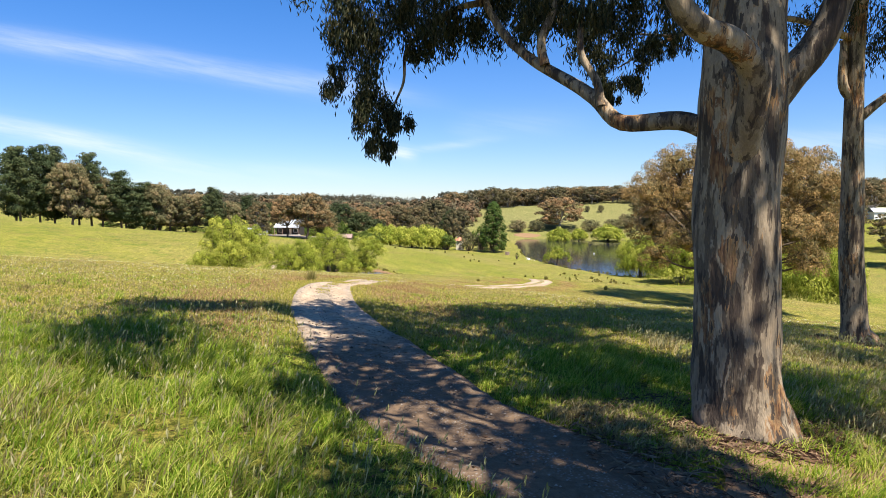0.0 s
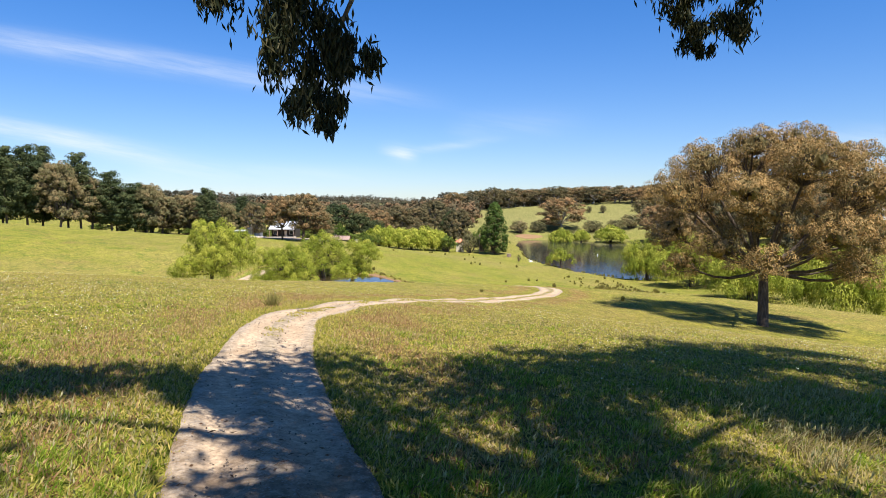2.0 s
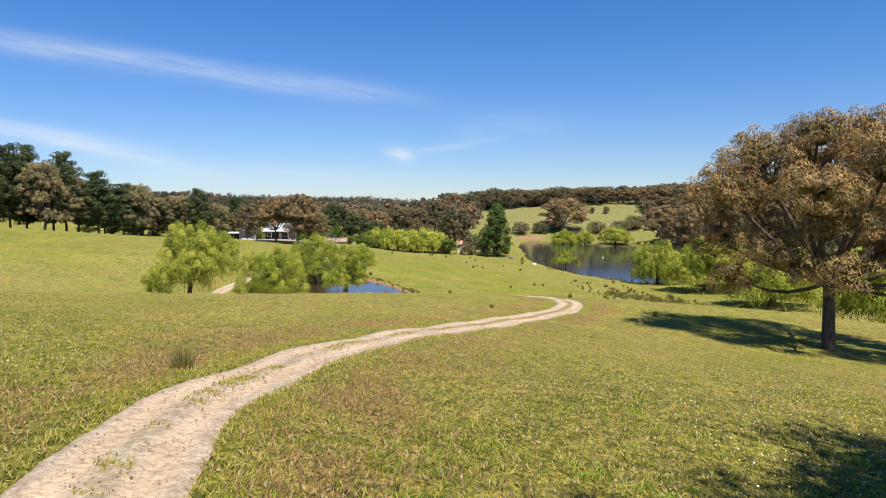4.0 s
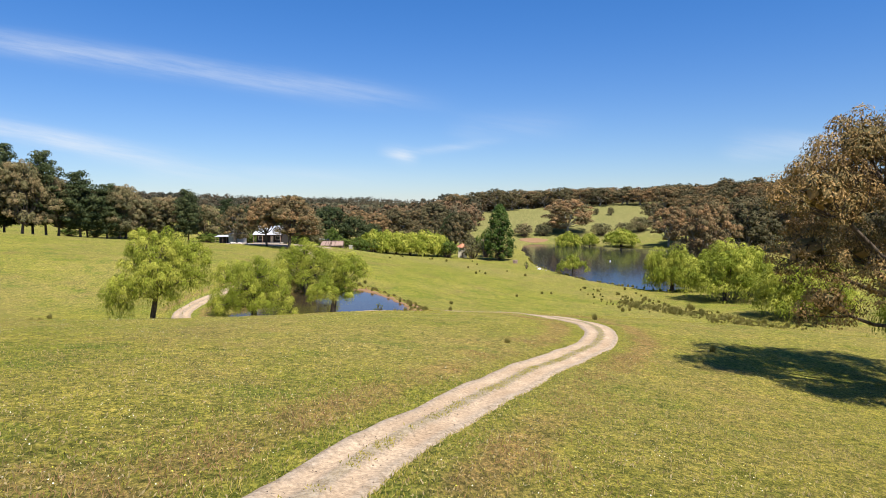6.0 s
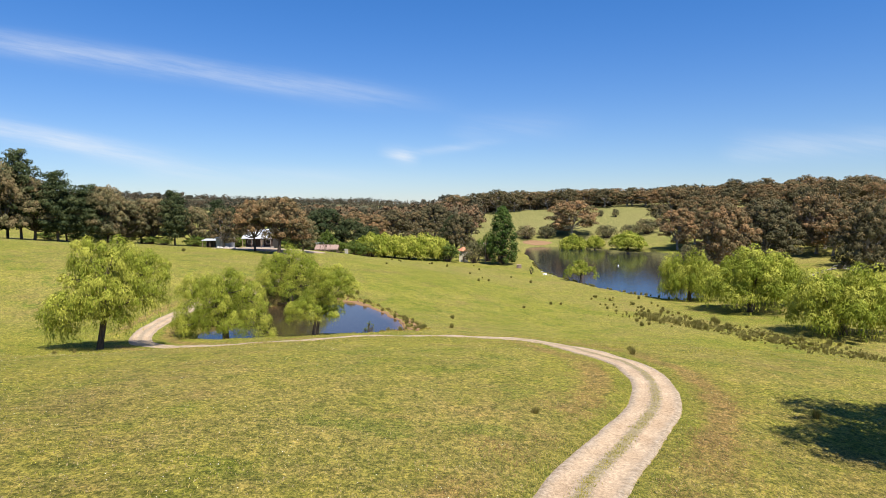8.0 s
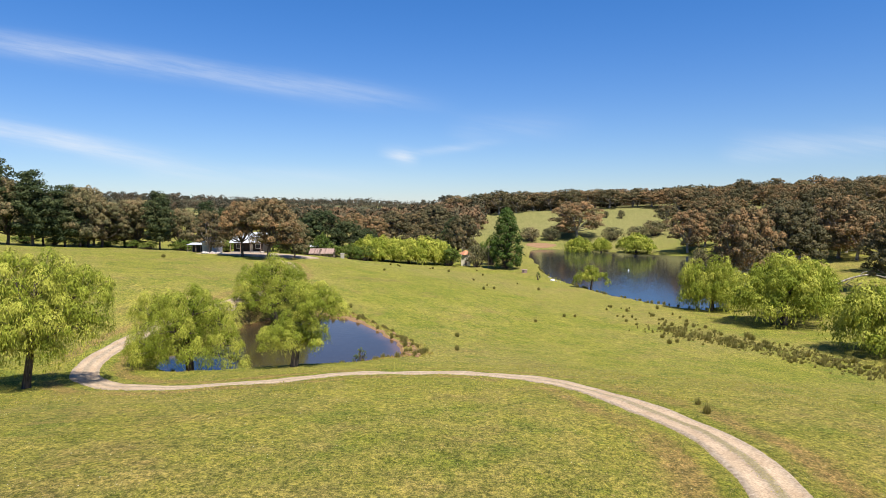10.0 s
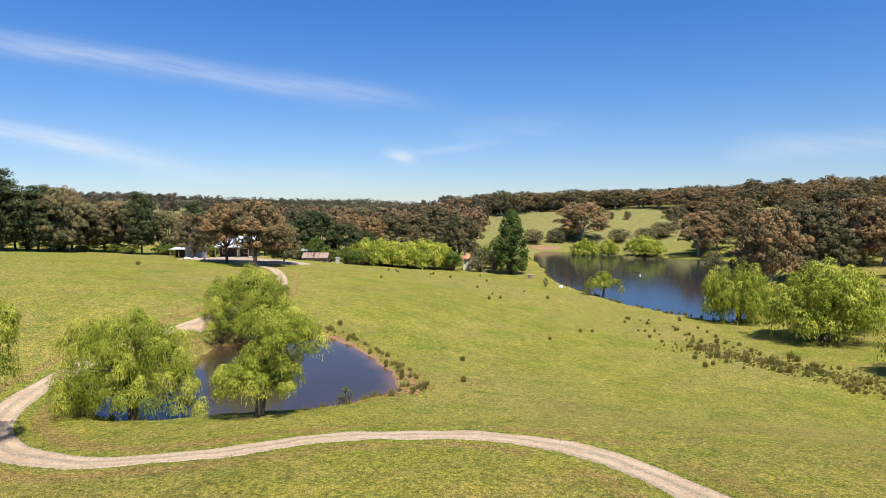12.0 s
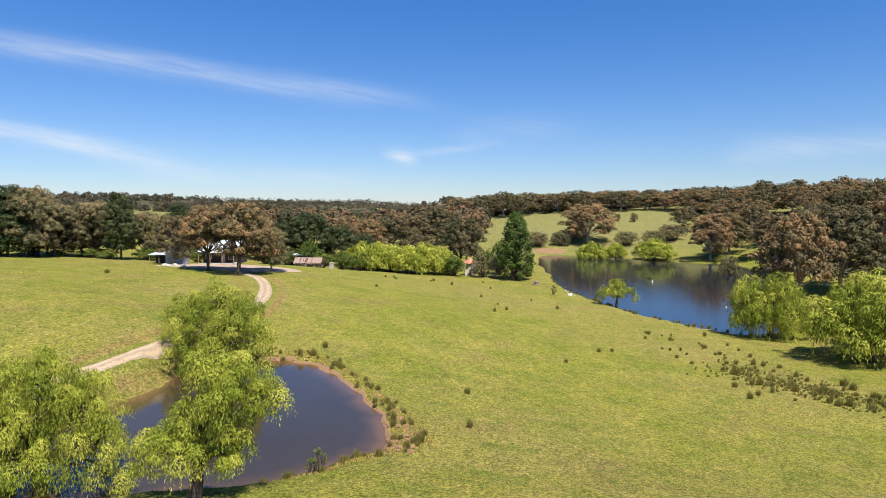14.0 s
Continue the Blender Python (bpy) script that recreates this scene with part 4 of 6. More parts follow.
set_out([copy_thing(g, Matrix.Identity(4)) for g in hill_gums],
        [(9.5, 480, 15, 24), (22.8, 490, 15, 21), (37.4, 482, 16, 23), (50, 487, 14, 21), (63.3, 500, 13.5, 21), (74.8, 492, 13, 23), (87.1, 487, 14.5, 23), (102.8, 495, 12.5, 23), (114.2, 487, 13, 25),
         (131.2, 490, 10.5, 24), (141.8, 482, 10.5, 25), (150.6, 472, 13, 23), (162.9, 462, 15, 25), (16, 500, 14, 20), (30, 498, 15, 20), (44, 502, 15, 20), (57, 505, 15, 20), (69, 508, 14, 20), (81, 505, 14, 20), (95, 508, 14, 22), (108, 503, 14, 22), (122, 500, 13, 22), (137, 498, 13, 22)], "dark gum tree on the ridge", "tree", "ridge gums", 7)
olive = [gum_tree("gum_tree", 41 + i, GUM_OLIVE, BARK_ROUGH, fork=0.16, count=16, tufts=160, low=-0.12) for i in range(2)]
set_out(olive, [(-120.5, 206, 21.0, 15.0), (-115.0, 214, 17.5, 14.0), (-104.1, 232, 17.5, 14.0), (-101.9, 224, 16.5, 13.0), (-100.0, 232, 13.5, 14.0), (-97.3, 240, 13.7, 14.0), (-94.0, 240, 15.0, 14.0),
                (-38.2, 207, 9.6, 8.5), (-108, 242, 15, 13), (-83, 246, 13, 12), (-112, 224, 15, 11)], "grey green gum tree at the field edge", "tree", "field edge gums", 10)

# pines
pines = [pine_tree("pine_tree", 51 + i, 20.0, 5.6 + 0.4 * i, 0.20 - 0.03 * i) for i in range(3)]
set_out(pines, [(-133.3, 200, 24.0, 13.0), (-130.9, 206, 25.6, 13.0), (-130.5, 213, 27.0, 13.0), (-118.1, 213, 25.0, 13.0), (-109.1, 215, 19.8, 13.0), (-104.8, 222, 17.0, 12.0), (-85.5, 237, 17.5, 10.0), (-81.4, 264, 16.6, 11.0),
                (-140, 208, 25, 13.0), (-124, 216, 20, 13.0), (-146, 200, 25, 13.0)], "tall dark green pine at the field edge", "tree", "pine row", 11)
broad_pines = [gum_tree("conifer_tree", 55 + i, PINE_LEAF, BARK_ROUGH, fork=0.12, count=16, tufts=160, low=-0.10, flat=0.95) for i in range(2)]
set_out(broad_pines, [(-46.9, 287, 17.5, 20.0), (-37.4, 292, 14.5, 15.0), (-56, 292, 14, 15), (-78, 285, 15, 12), (-66, 290, 14, 12), (-31, 300, 12, 12), (5, 338, 18, 15), (-86, 290, 15, 11)], "broad dark green conifer behind the house", "tree", "garden conifers", 12)
set_out([poplar_tree("poplar_tree", 61)], [(22.6, 280, 22.6, 12.6)], "tall narrow green poplar", "tree", "", 13)

shrubs = [shrub("shrub", 71, GREEN_LEAF), shrub("shrub", 72, GREEN_LEAF)]
set_out(shrubs, [(1.6, 286, 7.6, 11.0), (18.1, 294, 11.8, 10.5), (-42.0, 264, 8.6, 8.0), (-47.9, 260, 5.6, 7.2), (-80.9, 242, 3.6, 8.0), (-73, 240, 3.2, 7), (-33, 268, 6, 8), (-88, 235, 2.6, 6), (-52, 262, 6, 8), (-94, 238, 2.6, 7), (-100, 236, 2.4, 7), (-107, 234, 2.5, 7), (-114, 232, 2.4, 7), (-121, 230, 2.6, 8), (-80, 241, 2.8, 7), (-66, 238, 3.5, 7), (-38, 262, 5, 8), (-29, 276, 6, 8), (-56, 266, 6, 8)], "leafy green shrub in the garden", "shrub", "shrubs", 14)
brown_shrubs = [shrub("shrub", 73, GUM_OLIVE)]
set_out(brown_shrubs, [(12.2, 285, 8.4, 9.0), (94.4, 402, 7.5, 13.0), (48.1, 398, 7.8, 15.0), (101.6, 300, 8.4, 9.2), (120, 408, 9, 15), (109, 405, 7, 12), (60, 402, 7, 12), (104, 455, 4.5, 5), (113, 452, 5.5, 5)], "olive brown shrub near the water", "shrub", "brown shrubs", 15)


# ---------------------------------------------------------------- far woods
def woods(name, label, leaf, count, seed, spot, size, tufts=9, per=20):
    """Distant trees in one mesh: each a dome of a few leafy tufts."""
    rng = np.random.default_rng(seed)
    at, out, rad = [], [], []
    for i in range(count):
        x, y = spot(rng)
        z = height_at(x, y)
        h, r = rng.uniform(0.6, 1.25) * size, rng.uniform(0.42, 0.68) * size
        d = unit(rng.normal(size=(tufts, 3)) + [0, 0, 0.35])
        at.append(np.array([x, y, z + h * 0.50]) + d * [r * 0.72, r * 0.72, h * 0.36])
        out.append(d)
        rad.append(np.full(tufts, r * 0.46))
    at, out, rad = np.concatenate(at), np.concatenate(out), np.concatenate(rad)
    base = at[:, 2].min() - 40
    v, q, t = foliage(at - [0, 0, base], out, rad, per, size * 0.16, 0.75, rng, 0.75, 0.25)
    t = 0.3 * t + 0.7 * np.repeat(rng.uniform(0, 1, count), tufts * per * 4)
    tagged(new(name, crown_mesh(name, [(v + [0, 0, base], q, t)], leaf)), label, "woodland", kind="stuff")


woods("far_woodland", "brown gum woodland on the far ridges", FAR_LEAF, 400, 81, lambda r: (r.uniform(-620, -290), r.uniform(560, 900)), 7.5)
woods("far_woodland", "dark wooded skyline beyond the valley", FAR_LEAF, 460, 82, lambda r: (r.uniform(-260, 160), r.uniform(540, 760)), 7)
woods("far_woodland", "wooded hills in the distance", WOOD_LEAF, 420, 83, lambda r: (r.uniform(160, 700), r.uniform(470, 800)), 10)
woods("far_woodland", "brown gum wood in the valley", WOOD_LEAF, 290, 85, lambda r: (r.uniform(-130, 25), r.uniform(425, 540)), 10.5)
woods("far_woodland", "dark gum wood along the ridge", WOOD_LEAF, 130, 86, lambda r: (r.uniform(0, 200), r.uniform(498, 560)), 11)
woods("far_woodland", "dark woods below a distant hill", FAR_LEAF, 900, 87, lambda r: (r.uniform(-420, 160), r.uniform(850, 1330)), 6.8, 6, 10)
woods("far_woodland", "wooded skyline at the end of the valley", FAR_LEAF, 1700, 88, lambda r: (r.uniform(-900, 900), r.uniform(1150, 1900)), 10.0, 4, 9)
woods("far_woodland", "scattered trees on a distant hill", FAR_LEAF, 12, 84, lambda r: (r.uniform(-50, 20), 1500 + r.uniform(-15, 15)), 16)


# ---------------------------------------------------------------- the great gums beside the track
def great_gum():
    rng = np.random.default_rng(91)
    thing = new("gum_tree")
    base = np.array([3.95, 8.1, height_at(3.95, 8.1)])
    thing.location = base
    v, q = [], []
    trunk = bend([(3.93, 8.1, base[2] - 0.5), (3.93, 8.1, base[2] - 0.05), (3.86, 8.1, base[2] + 0.5), (3.80, 8.1, -1.6), (3.76, 8.1, -0.3), (3.76, 8.1, 1.0), (3.82, 8.15, 2.0), (3.9, 8.3, 3.4), (4.1, 8.6, 6.0)], 5)
    tube(v, q, trunk - base, np.interp(np.linspace(0, 1, len(trunk)), [0, 0.12, 0.25, 0.45, 0.66, 0.78, 1], [0.86, 0.72, 0.55, 0.51, 0.52, 0.46, 0.30]), 28, 0.035)
    limbs = [([(3.5, 8.2, 0.86), (3.1, 8.4, 1.04), (2.55, 9.1, 1.10), (2.24, 9.5, 1.50), (1.91, 9.9, 1.84), (1.45, 10.4, 2.24), (1.0, 11.0, 2.86), (0.55, 11.4, 3.8)], 0.135, 0.06),
             ([(3.62, 7.75, 0.55), (3.58, 7.45, 1.0), (3.5, 7.25, 1.45), (3.15, 7.05, 1.72), (2.78, 6.9, 1.82), (2.45, 6.8, 2.1), (2.2, 6.7, 2.9)], 0.19, 0.11),
             ([(3.9, 8.05, 0.95), (4.25, 7.95, 1.5), (4.58, 7.85, 1.95), (4.78, 7.8, 2.5), (5.25, 7.6, 4.2)], 0.23, 0.14),
             ([(2.3, 9.3, 1.35), (2.25, 9.45, 1.75), (2.05, 9.6, 2.2), (2.1, 9.8, 3.0)], 0.07, 0.04),
             ([(1.6, 10.1, 2.1), (1.55, 10.2, 2.5), (1.75, 10.3, 3.1), (1.7, 10.4, 4.0)], 0.08, 0.05),
             ([(0.7, 11.2, 3.4), (0.2, 12.0, 3.5), (-0.4, 12.9, 3.3), (-0.75, 13.1, 3.0), (-0.8, 13.1, 2.4), (-1.0, 13.1, 1.9), (-1.1, 13.1, 1.4)], 0.06, 0.012),
             ([(-0.5, 13.0, 3.25), (-1.0, 13.1, 3.45), (-1.5, 13.1, 3.1), (-1.9, 13.1, 2.6)], 0.03, 0.01)]
    for pts, a, b in limbs:
        p = bend(pts, 5)
        tube(v, q, p - base, np.linspace(a, b, len(p)), 12, 0.04)
    for i in range(9):
        a = i * 0.72
        end = np.array([4.5 + 7 * math.cos(a), 7.0 + 6 * math.sin(a), 8.0 + 3 * rng.uniform(-0.3, 1)])
        tube(v, q, limb_path((4.1, 8.5, 5.6), end, 0.5, rng, 6) - base, np.linspace(0.2, 0.05, 7), 7)
    piece("trunk", mesh_of("great_trunk", v, q, BARK, True), thing, "smooth grey and cream bark peeling in brown strips")

    def hanging(c, r, m, size=0.16):
        c, r = np.asarray(c, float), np.asarray(r, float)
        d = rng.normal(0, 0.52, (m, 3))
        return leaves(c + d * r - base, rng.normal(size=(m, 3)) * 0.42 + [0, 0, -1], size * rng.uniform(0.7, 1.3, m), 0.036 * size / 0.16, rng, 0.3)

    low = [((-1.9, 13.1, 2.75), 0.42), ((-2.25, 13.1, 2.35), 0.26), ((-1.75, 13.1, 2.2), 0.36), ((-1.45, 13.1, 1.75), 0.33), ((-1.6, 13.2, 1.55), 0.2), ((-1.15, 13.1, 1.6), 0.24), ((-1.3, 13.1, 1.2), 0.27), ((-1.15, 13.1, 0.98), 0.19),
           ((-0.9, 13.1, 1.45), 0.16), ((-1.5, 13.0, 3.3), 0.5), ((-2.0, 13.0, 3.3), 0.35), ((-0.85, 12.8, 3.5), 0.45), ((-0.3, 12.4, 3.25), 0.40), ((0.1, 12.1, 3.0), 0.34), ((0.55, 11.8, 3.1), 0.40), ((0.95, 11.6, 3.35), 0.40),
           ((-0.55, 12.7, 2.95), 0.22), ((1.4, 11.4, 3.3), 0.36), ((1.9, 11.2, 3.35), 0.40), ((2.4, 11.0, 3.1), 0.36), ((2.9, 10.8, 3.0), 0.36), ((3.3, 11.2, 3.4), 0.4), ((2.05, 9.7, 2.75), 0.26), ((1.6, 10.3, 3.1), 0.3),
           ((0.2, 11.5, 3.9), 0.6), ((-0.6, 12.3, 4.0), 0.6), ((-1.4, 12.9, 4.2), 0.6), ((-2.2, 13.0, 4.2), 0.5), ((1.1, 10.9, 3.9), 0.6), ((2.0, 10.2, 3.8), 0.6), ((3.0, 10.4, 3.9), 0.6), ((4.2, 12.0, 4.4), 0.6), ((5.0, 12.4, 4.6), 0.6)]
    tufts = []
    for c, r in low:
        for i in range(5):
            tufts.append((np.array(c) + rng.normal(0, 0.6, 3) * r, r * rng.uniform(0.30, 0.75)))
    parts = [hanging(c, (r, r, r * 1.45), int(80 + 2900 * r * r), 0.135) for c, r in tufts]
    # high boughs, with openings through which the sun reaches the ground
    for i in range(92):
        a, rr = rng.uniform(0, 2 * math.pi), math.sqrt(rng.uniform(0.0, 1))
        c = (5.6 + 9.4 * rr * math.cos(a), 8.0 + 6.0 * rr * math.sin(a), rng.uniform(7.5, 11.5) + 2.0 * (1 - rr))
        bough = hanging(c, (1.35, 1.35, 0.8), 230, 0.62)
        if all(math.hypot(c[0] - x, c[1] - y) > r for x, y, r in [(7.8, 1.2, 2.1), (10.0, 8.0, 1.8), (4.8, 6.1, 1.2), (-0.6, 9.0, 2.3), (3.9, 3.3, 1.1), (5.3, 3.5, 1.1), (0.6, 3.6, 1.6), (0.1, 5.6, 1.6)]):
            parts.append(bough)
    for i in range(4):
        c = (5.0 + rng.uniform(-1.2, 1.2), 0.6 + rng.uniform(-1.8, 1.6), rng.uniform(8.0, 11.0))
        parts.append(hanging(c, (1.3, 1.3, 0.8), 230, 0.62))
    for i in range(9):
        parts.append(hanging((rng.uniform(1.5, 5.0), rng.uniform(3.0, 11.5), rng.uniform(8.5, 11.5)), (1.3, 1.3, 0.8), 230, 0.62))
    shade = np.random.default_rng(93)
    for i in range(8):
        c = np.array([shade.uniform(2.3, 6.4), shade.uniform(-0.6, 1.7), shade.uniform(8.6, 11.0)])
        d = unit(shade.normal(size=(210, 3))) * shade.uniform(0.05, 1, (210, 1)) ** 0.4
        parts.append(leaves(c + d * [0.95, 0.95, 0.6] - base, shade.normal(size=(210, 3)) * 0.6 + [0, 0, -0.8], 0.46 * shade.uniform(0.7, 1.3, 210), 0.14, shade, 0.3))
    for i in range(26):
        c = np.array([shade.uniform(-3.4, 0.6), shade.uniform(9.6, 12.2), shade.uniform(8.6, 11.0)] if i < 8 else [shade.uniform(5.0, 15.0), shade.uniform(8.6, 13.6), shade.uniform(8.6, 11.5)])
        d = unit(shade.normal(size=(190, 3))) * shade.uniform(0.05, 1, (190, 1)) ** 0.4
        parts.append(leaves(c + d * [1.1, 1.1, 0.6] - base, shade.normal(size=(190, 3)) * 0.6 + [0, 0, -0.8], 0.50 * shade.uniform(0.7, 1.3, 190), 0.15, shade, 0.3))
    piece("crown", mesh_of("great_crown", *joined(parts), GUM_LEAF), thing, "drooping dark green gum leaves")
    tagged(thing, "huge gum tree with smooth peeling bark beside the track", "tree", "track gums")


def second_gum():
    rng = np.random.default_rng(92)
    thing = new("gum_tree")
    base = np.array([12.3, 18.6, height_at(12.3, 18.6)])
    thing.location = base
    v, q = [], []
    trunk = bend([(12.4, 18.6, base[2] - 0.5), (12.4, 18.6, base[2]), (12.25, 18.6, base[2] + 0.6), (12.08, 18.6, -1.6), (11.98, 18.6, 0.6), (11.92, 18.6, 2.6), (11.95, 18.6, 6.0), (12.2, 18.4, 9.0)], 4)
    tube(v, q, trunk - base, np.interp(np.linspace(0, 1, len(trunk)), [0, 0.15, 0.27, 0.6, 1], [0.72, 0.60, 0.36, 0.29, 0.16]), 20, 0.04)
    for pts, a, b in [([(12.1, 18.6, 2.4), (12.8, 18.5, 3.0), (13.8, 18.4, 3.6), (15, 18, 4.6)], 0.14, 0.05), ([(11.8, 18.6, 3.0), (11.55, 18.6, 3.4), (11.6, 18.7, 4.6)], 0.16, 0.1),
                      ([(11.9, 18.6, 4.6), (9.6, 18.5, 5.2), (6.6, 18.2, 4.6), (4.9, 18.1, 3.7)], 0.11, 0.02), ([(6.6, 18.2, 4.6), (5.0, 18.1, 4.6), (4.1, 18.1, 4.1)], 0.04, 0.015)]:
        p = bend(pts, 5)
        tube(v, q, p - base, np.linspace(a, b, len(p)), 9, 0.03)
    for i in range(8):
        a = i * 0.8
        end = np.array([13 + 5 * math.cos(a), 16 + 5 * math.sin(a), 11.0 + rng.uniform(-1, 2)])
        tube(v, q, limb_path((12.15, 18.4, 8.6), end, 0.4, rng, 5) - base, np.linspace(0.14, 0.04, 6), 6)
    piece("trunk", mesh_of("second_trunk", v, q, BARK, True), thing, "grey smooth bark")
    parts = []
    for c, r in [((6.6, 18.3, 4.6), 0.45), ((7.2, 18.3, 4.5), 0.4), ((5.9, 18.1, 4.2), 0.35), ((4.15, 18.14, 4.02), 0.37), ((4.40, 18.14, 3.53), 0.31), ((4.71, 18.14, 3.16), 0.26), ((4.77, 18.14, 2.85), 0.15), ((5.08, 18.08, 3.40), 0.31), ((5.39, 18.08, 3.22), 0.22), ((4.03, 18.14, 4.52), 0.50), ((5.58, 17.89, 3.96), 0.37), ((4.96, 18.02, 4.15), 0.50),
                 ((6.32, 17.89, 4.40), 0.37), ((12.2, 18.8, 5.2), 0.9), ((13.1, 18.8, 4.9), 0.8), ((11.2, 19.2, 5.4), 0.7), ((13.9, 18.4, 4.2), 0.6), ((14.6, 18.4, 3.3), 0.5), ((13.4, 18.5, 3.5), 0.35)]:
        for i in range(5):
            at, rad = np.array(c) + rng.normal(0, 0.5, 3) * r, r * rng.uniform(0.35, 0.6)
            m = int(60 + 900 * rad * rad)
            d = rng.normal(0, 0.55, (m, 3))
            parts.append(leaves(at + d * rad * [1, 1, 1.25] - base, rng.normal(size=(m, 3)) * 0.42 + [0, 0, -1], 0.18 * rng.uniform(0.7, 1.3, m), 0.04, rng, 0.3))
    for i in range(62):
        a, rr = rng.uniform(0, 2 * math.pi), math.sqrt(rng.uniform(0, 1))
        c = np.array([14.5 + 6.5 * rr * math.cos(a), 14.5 + 5.5 * rr * math.sin(a), rng.uniform(8.5, 12.5) + 2 * (1 - rr)])
        m = 220
        d = unit(rng.normal(size=(m, 3))) * rng.uniform(0.1, 1, (m, 1)) ** 0.45
        parts.append(leaves(c + d * [1.4, 1.4, 0.8] - base, rng.normal(size=(m, 3)) * 0.5 + [0, 0, -1], 0.62 * rng.uniform(0.7, 1.3, m), 0.14, rng, 0.3))
    piece("crown", mesh_of("second_crown", *joined(parts), GUM_LEAF), thing, "drooping dark green gum leaves")
    tagged(thing, "slender gum tree with grey bark in long grass", "tree", "track gums")


great_gum()
second_gum()


# ---------------------------------------------------------------- grass
def blades(name, label, mat, count, seed, spot, length, width, flop=0.5, bunch=22):
    """Arching grass blades that grow in bunches, all in one mesh."""
    rng = np.random.default_rng(seed)
    hub = np.repeat(spot(rng, count // bunch), bunch, 0)
    way = np.repeat(rng.uniform(0, 2 * math.pi, count // bunch), bunch)
    xy = hub + rng.normal(0, 0.075, hub.shape)
    d = from_line(xy[:, 0], xy[:, 1], TRACK)
    wave = 0.10 * np.sin(xy[:, 0] * 3.1 + xy[:, 1] * 2.3) + 0.08 * np.sin(xy[:, 1] * 5.7 - xy[:, 0] * 1.9)
    keep = d > half_at(xy[:, 1]) * (wave + rng.uniform(0.80, 1.14, len(xy)))
    xy, d, way = xy[keep], d[keep], way[keep]
    z = ground_height(xy[:, 0], xy[:, 1])
    m = len(xy)
    h = length(xy, d, rng) * rng.uniform(0.55, 1.3, m)
    a = way + rng.normal(0, 0.9, m)
    tilt = rng.uniform(0.25, 1.25, m) * flop
    reach = np.stack([np.cos(a) * tilt + 0.25, np.sin(a) * tilt, np.zeros(m)], 1)
    turn = a + math.pi / 2 + rng.normal(0, 0.6, m)
    side = np.stack([np.cos(turn), np.sin(turn), np.zeros(m)], 1) * width * rng.uniform(0.7, 1.4, (m, 1))
    foot = np.stack([xy[:, 0], xy[:, 1], z - 0.02], 1)
    rise = np.array([0, 0, 1.0])

    def arc(s):
        return foot + (reach * s ** 1.7 + rise * (s - 0.42 * np.minimum(tilt, 1.0)[:, None] * s ** 2.4)) * h[:, None]
    mid, high, tip = arc(0.42), arc(0.75), arc(1.05)
    v = np.stack([foot - side, foot + side, mid + side * 0.9, mid - side * 0.9, high + side * 0.65, high - side * 0.65, tip], 1).reshape(-1, 3)
    k = np.arange(m)[:, None] * 7
    f = np.concatenate([k + [0, 1, 2], k + [0, 2, 3], k + [3, 2, 4], k + [3, 4, 5], k + [5, 4, 6]])
    tagged(new(name, mesh_of(name, v, f, mat)), label, "grass", kind="stuff")


def wedge(y0, y1, spread):
    """Places that crowd towards the near end."""
    def spot(rng, count):
        y = y0 + (y1 - y0) * rng.uniform(0, 1, count) ** 1.5
        y = y + rng.normal(0, 1, count) * (0.4 + 0.05 * y)
        half = (3.0 + y * spread) * (1 + 0.2 * rng.normal(0, 1, count))
        return np.stack([rng.uniform(-1, 1, count) * half, y], 1)
    return spot


def long_near(xy, d, rng):
    clump = 0.5 + 0.5 * np.sin(xy[:, 0] * 1.9 + 1.3 * np.sin(xy[:, 1] * 1.1)) * np.sin(xy[:, 1] * 1.6 + 0.8 * np.sin(xy[:, 0] * 1.4))
    return (0.11 + 0.24 * clump) * np.clip(0.35 + (d - HALF) * 0.6, 0.35, 1.0) * np.clip(1.15 - xy[:, 1] / 40, 0.45, 1)


blades("grass", "long green meadow grass beside the track", BLADE_LUSH, 150000, 101, lambda rng, c: np.stack([rng.uniform(-10.5, 9, c), 1.6 + 11.5 * rng.uniform(0, 1, c) ** 1.25], 1), long_near, 0.0052, 0.8)
blades("grass", "green meadow grass under the gums", BLADE_LUSH, 110000, 105, wedge(9, 28, 0.9), lambda xy, d, rng: long_near(xy, d, rng) * 0.75, 0.0075, 0.8)
blades("grass", "dry straw coloured grass among the green", BLADE_DRY, 14000, 102, wedge(4, 30, 0.85), lambda xy, d, rng: long_near(xy, d, rng) * 1.15, 0.005, 0.5)


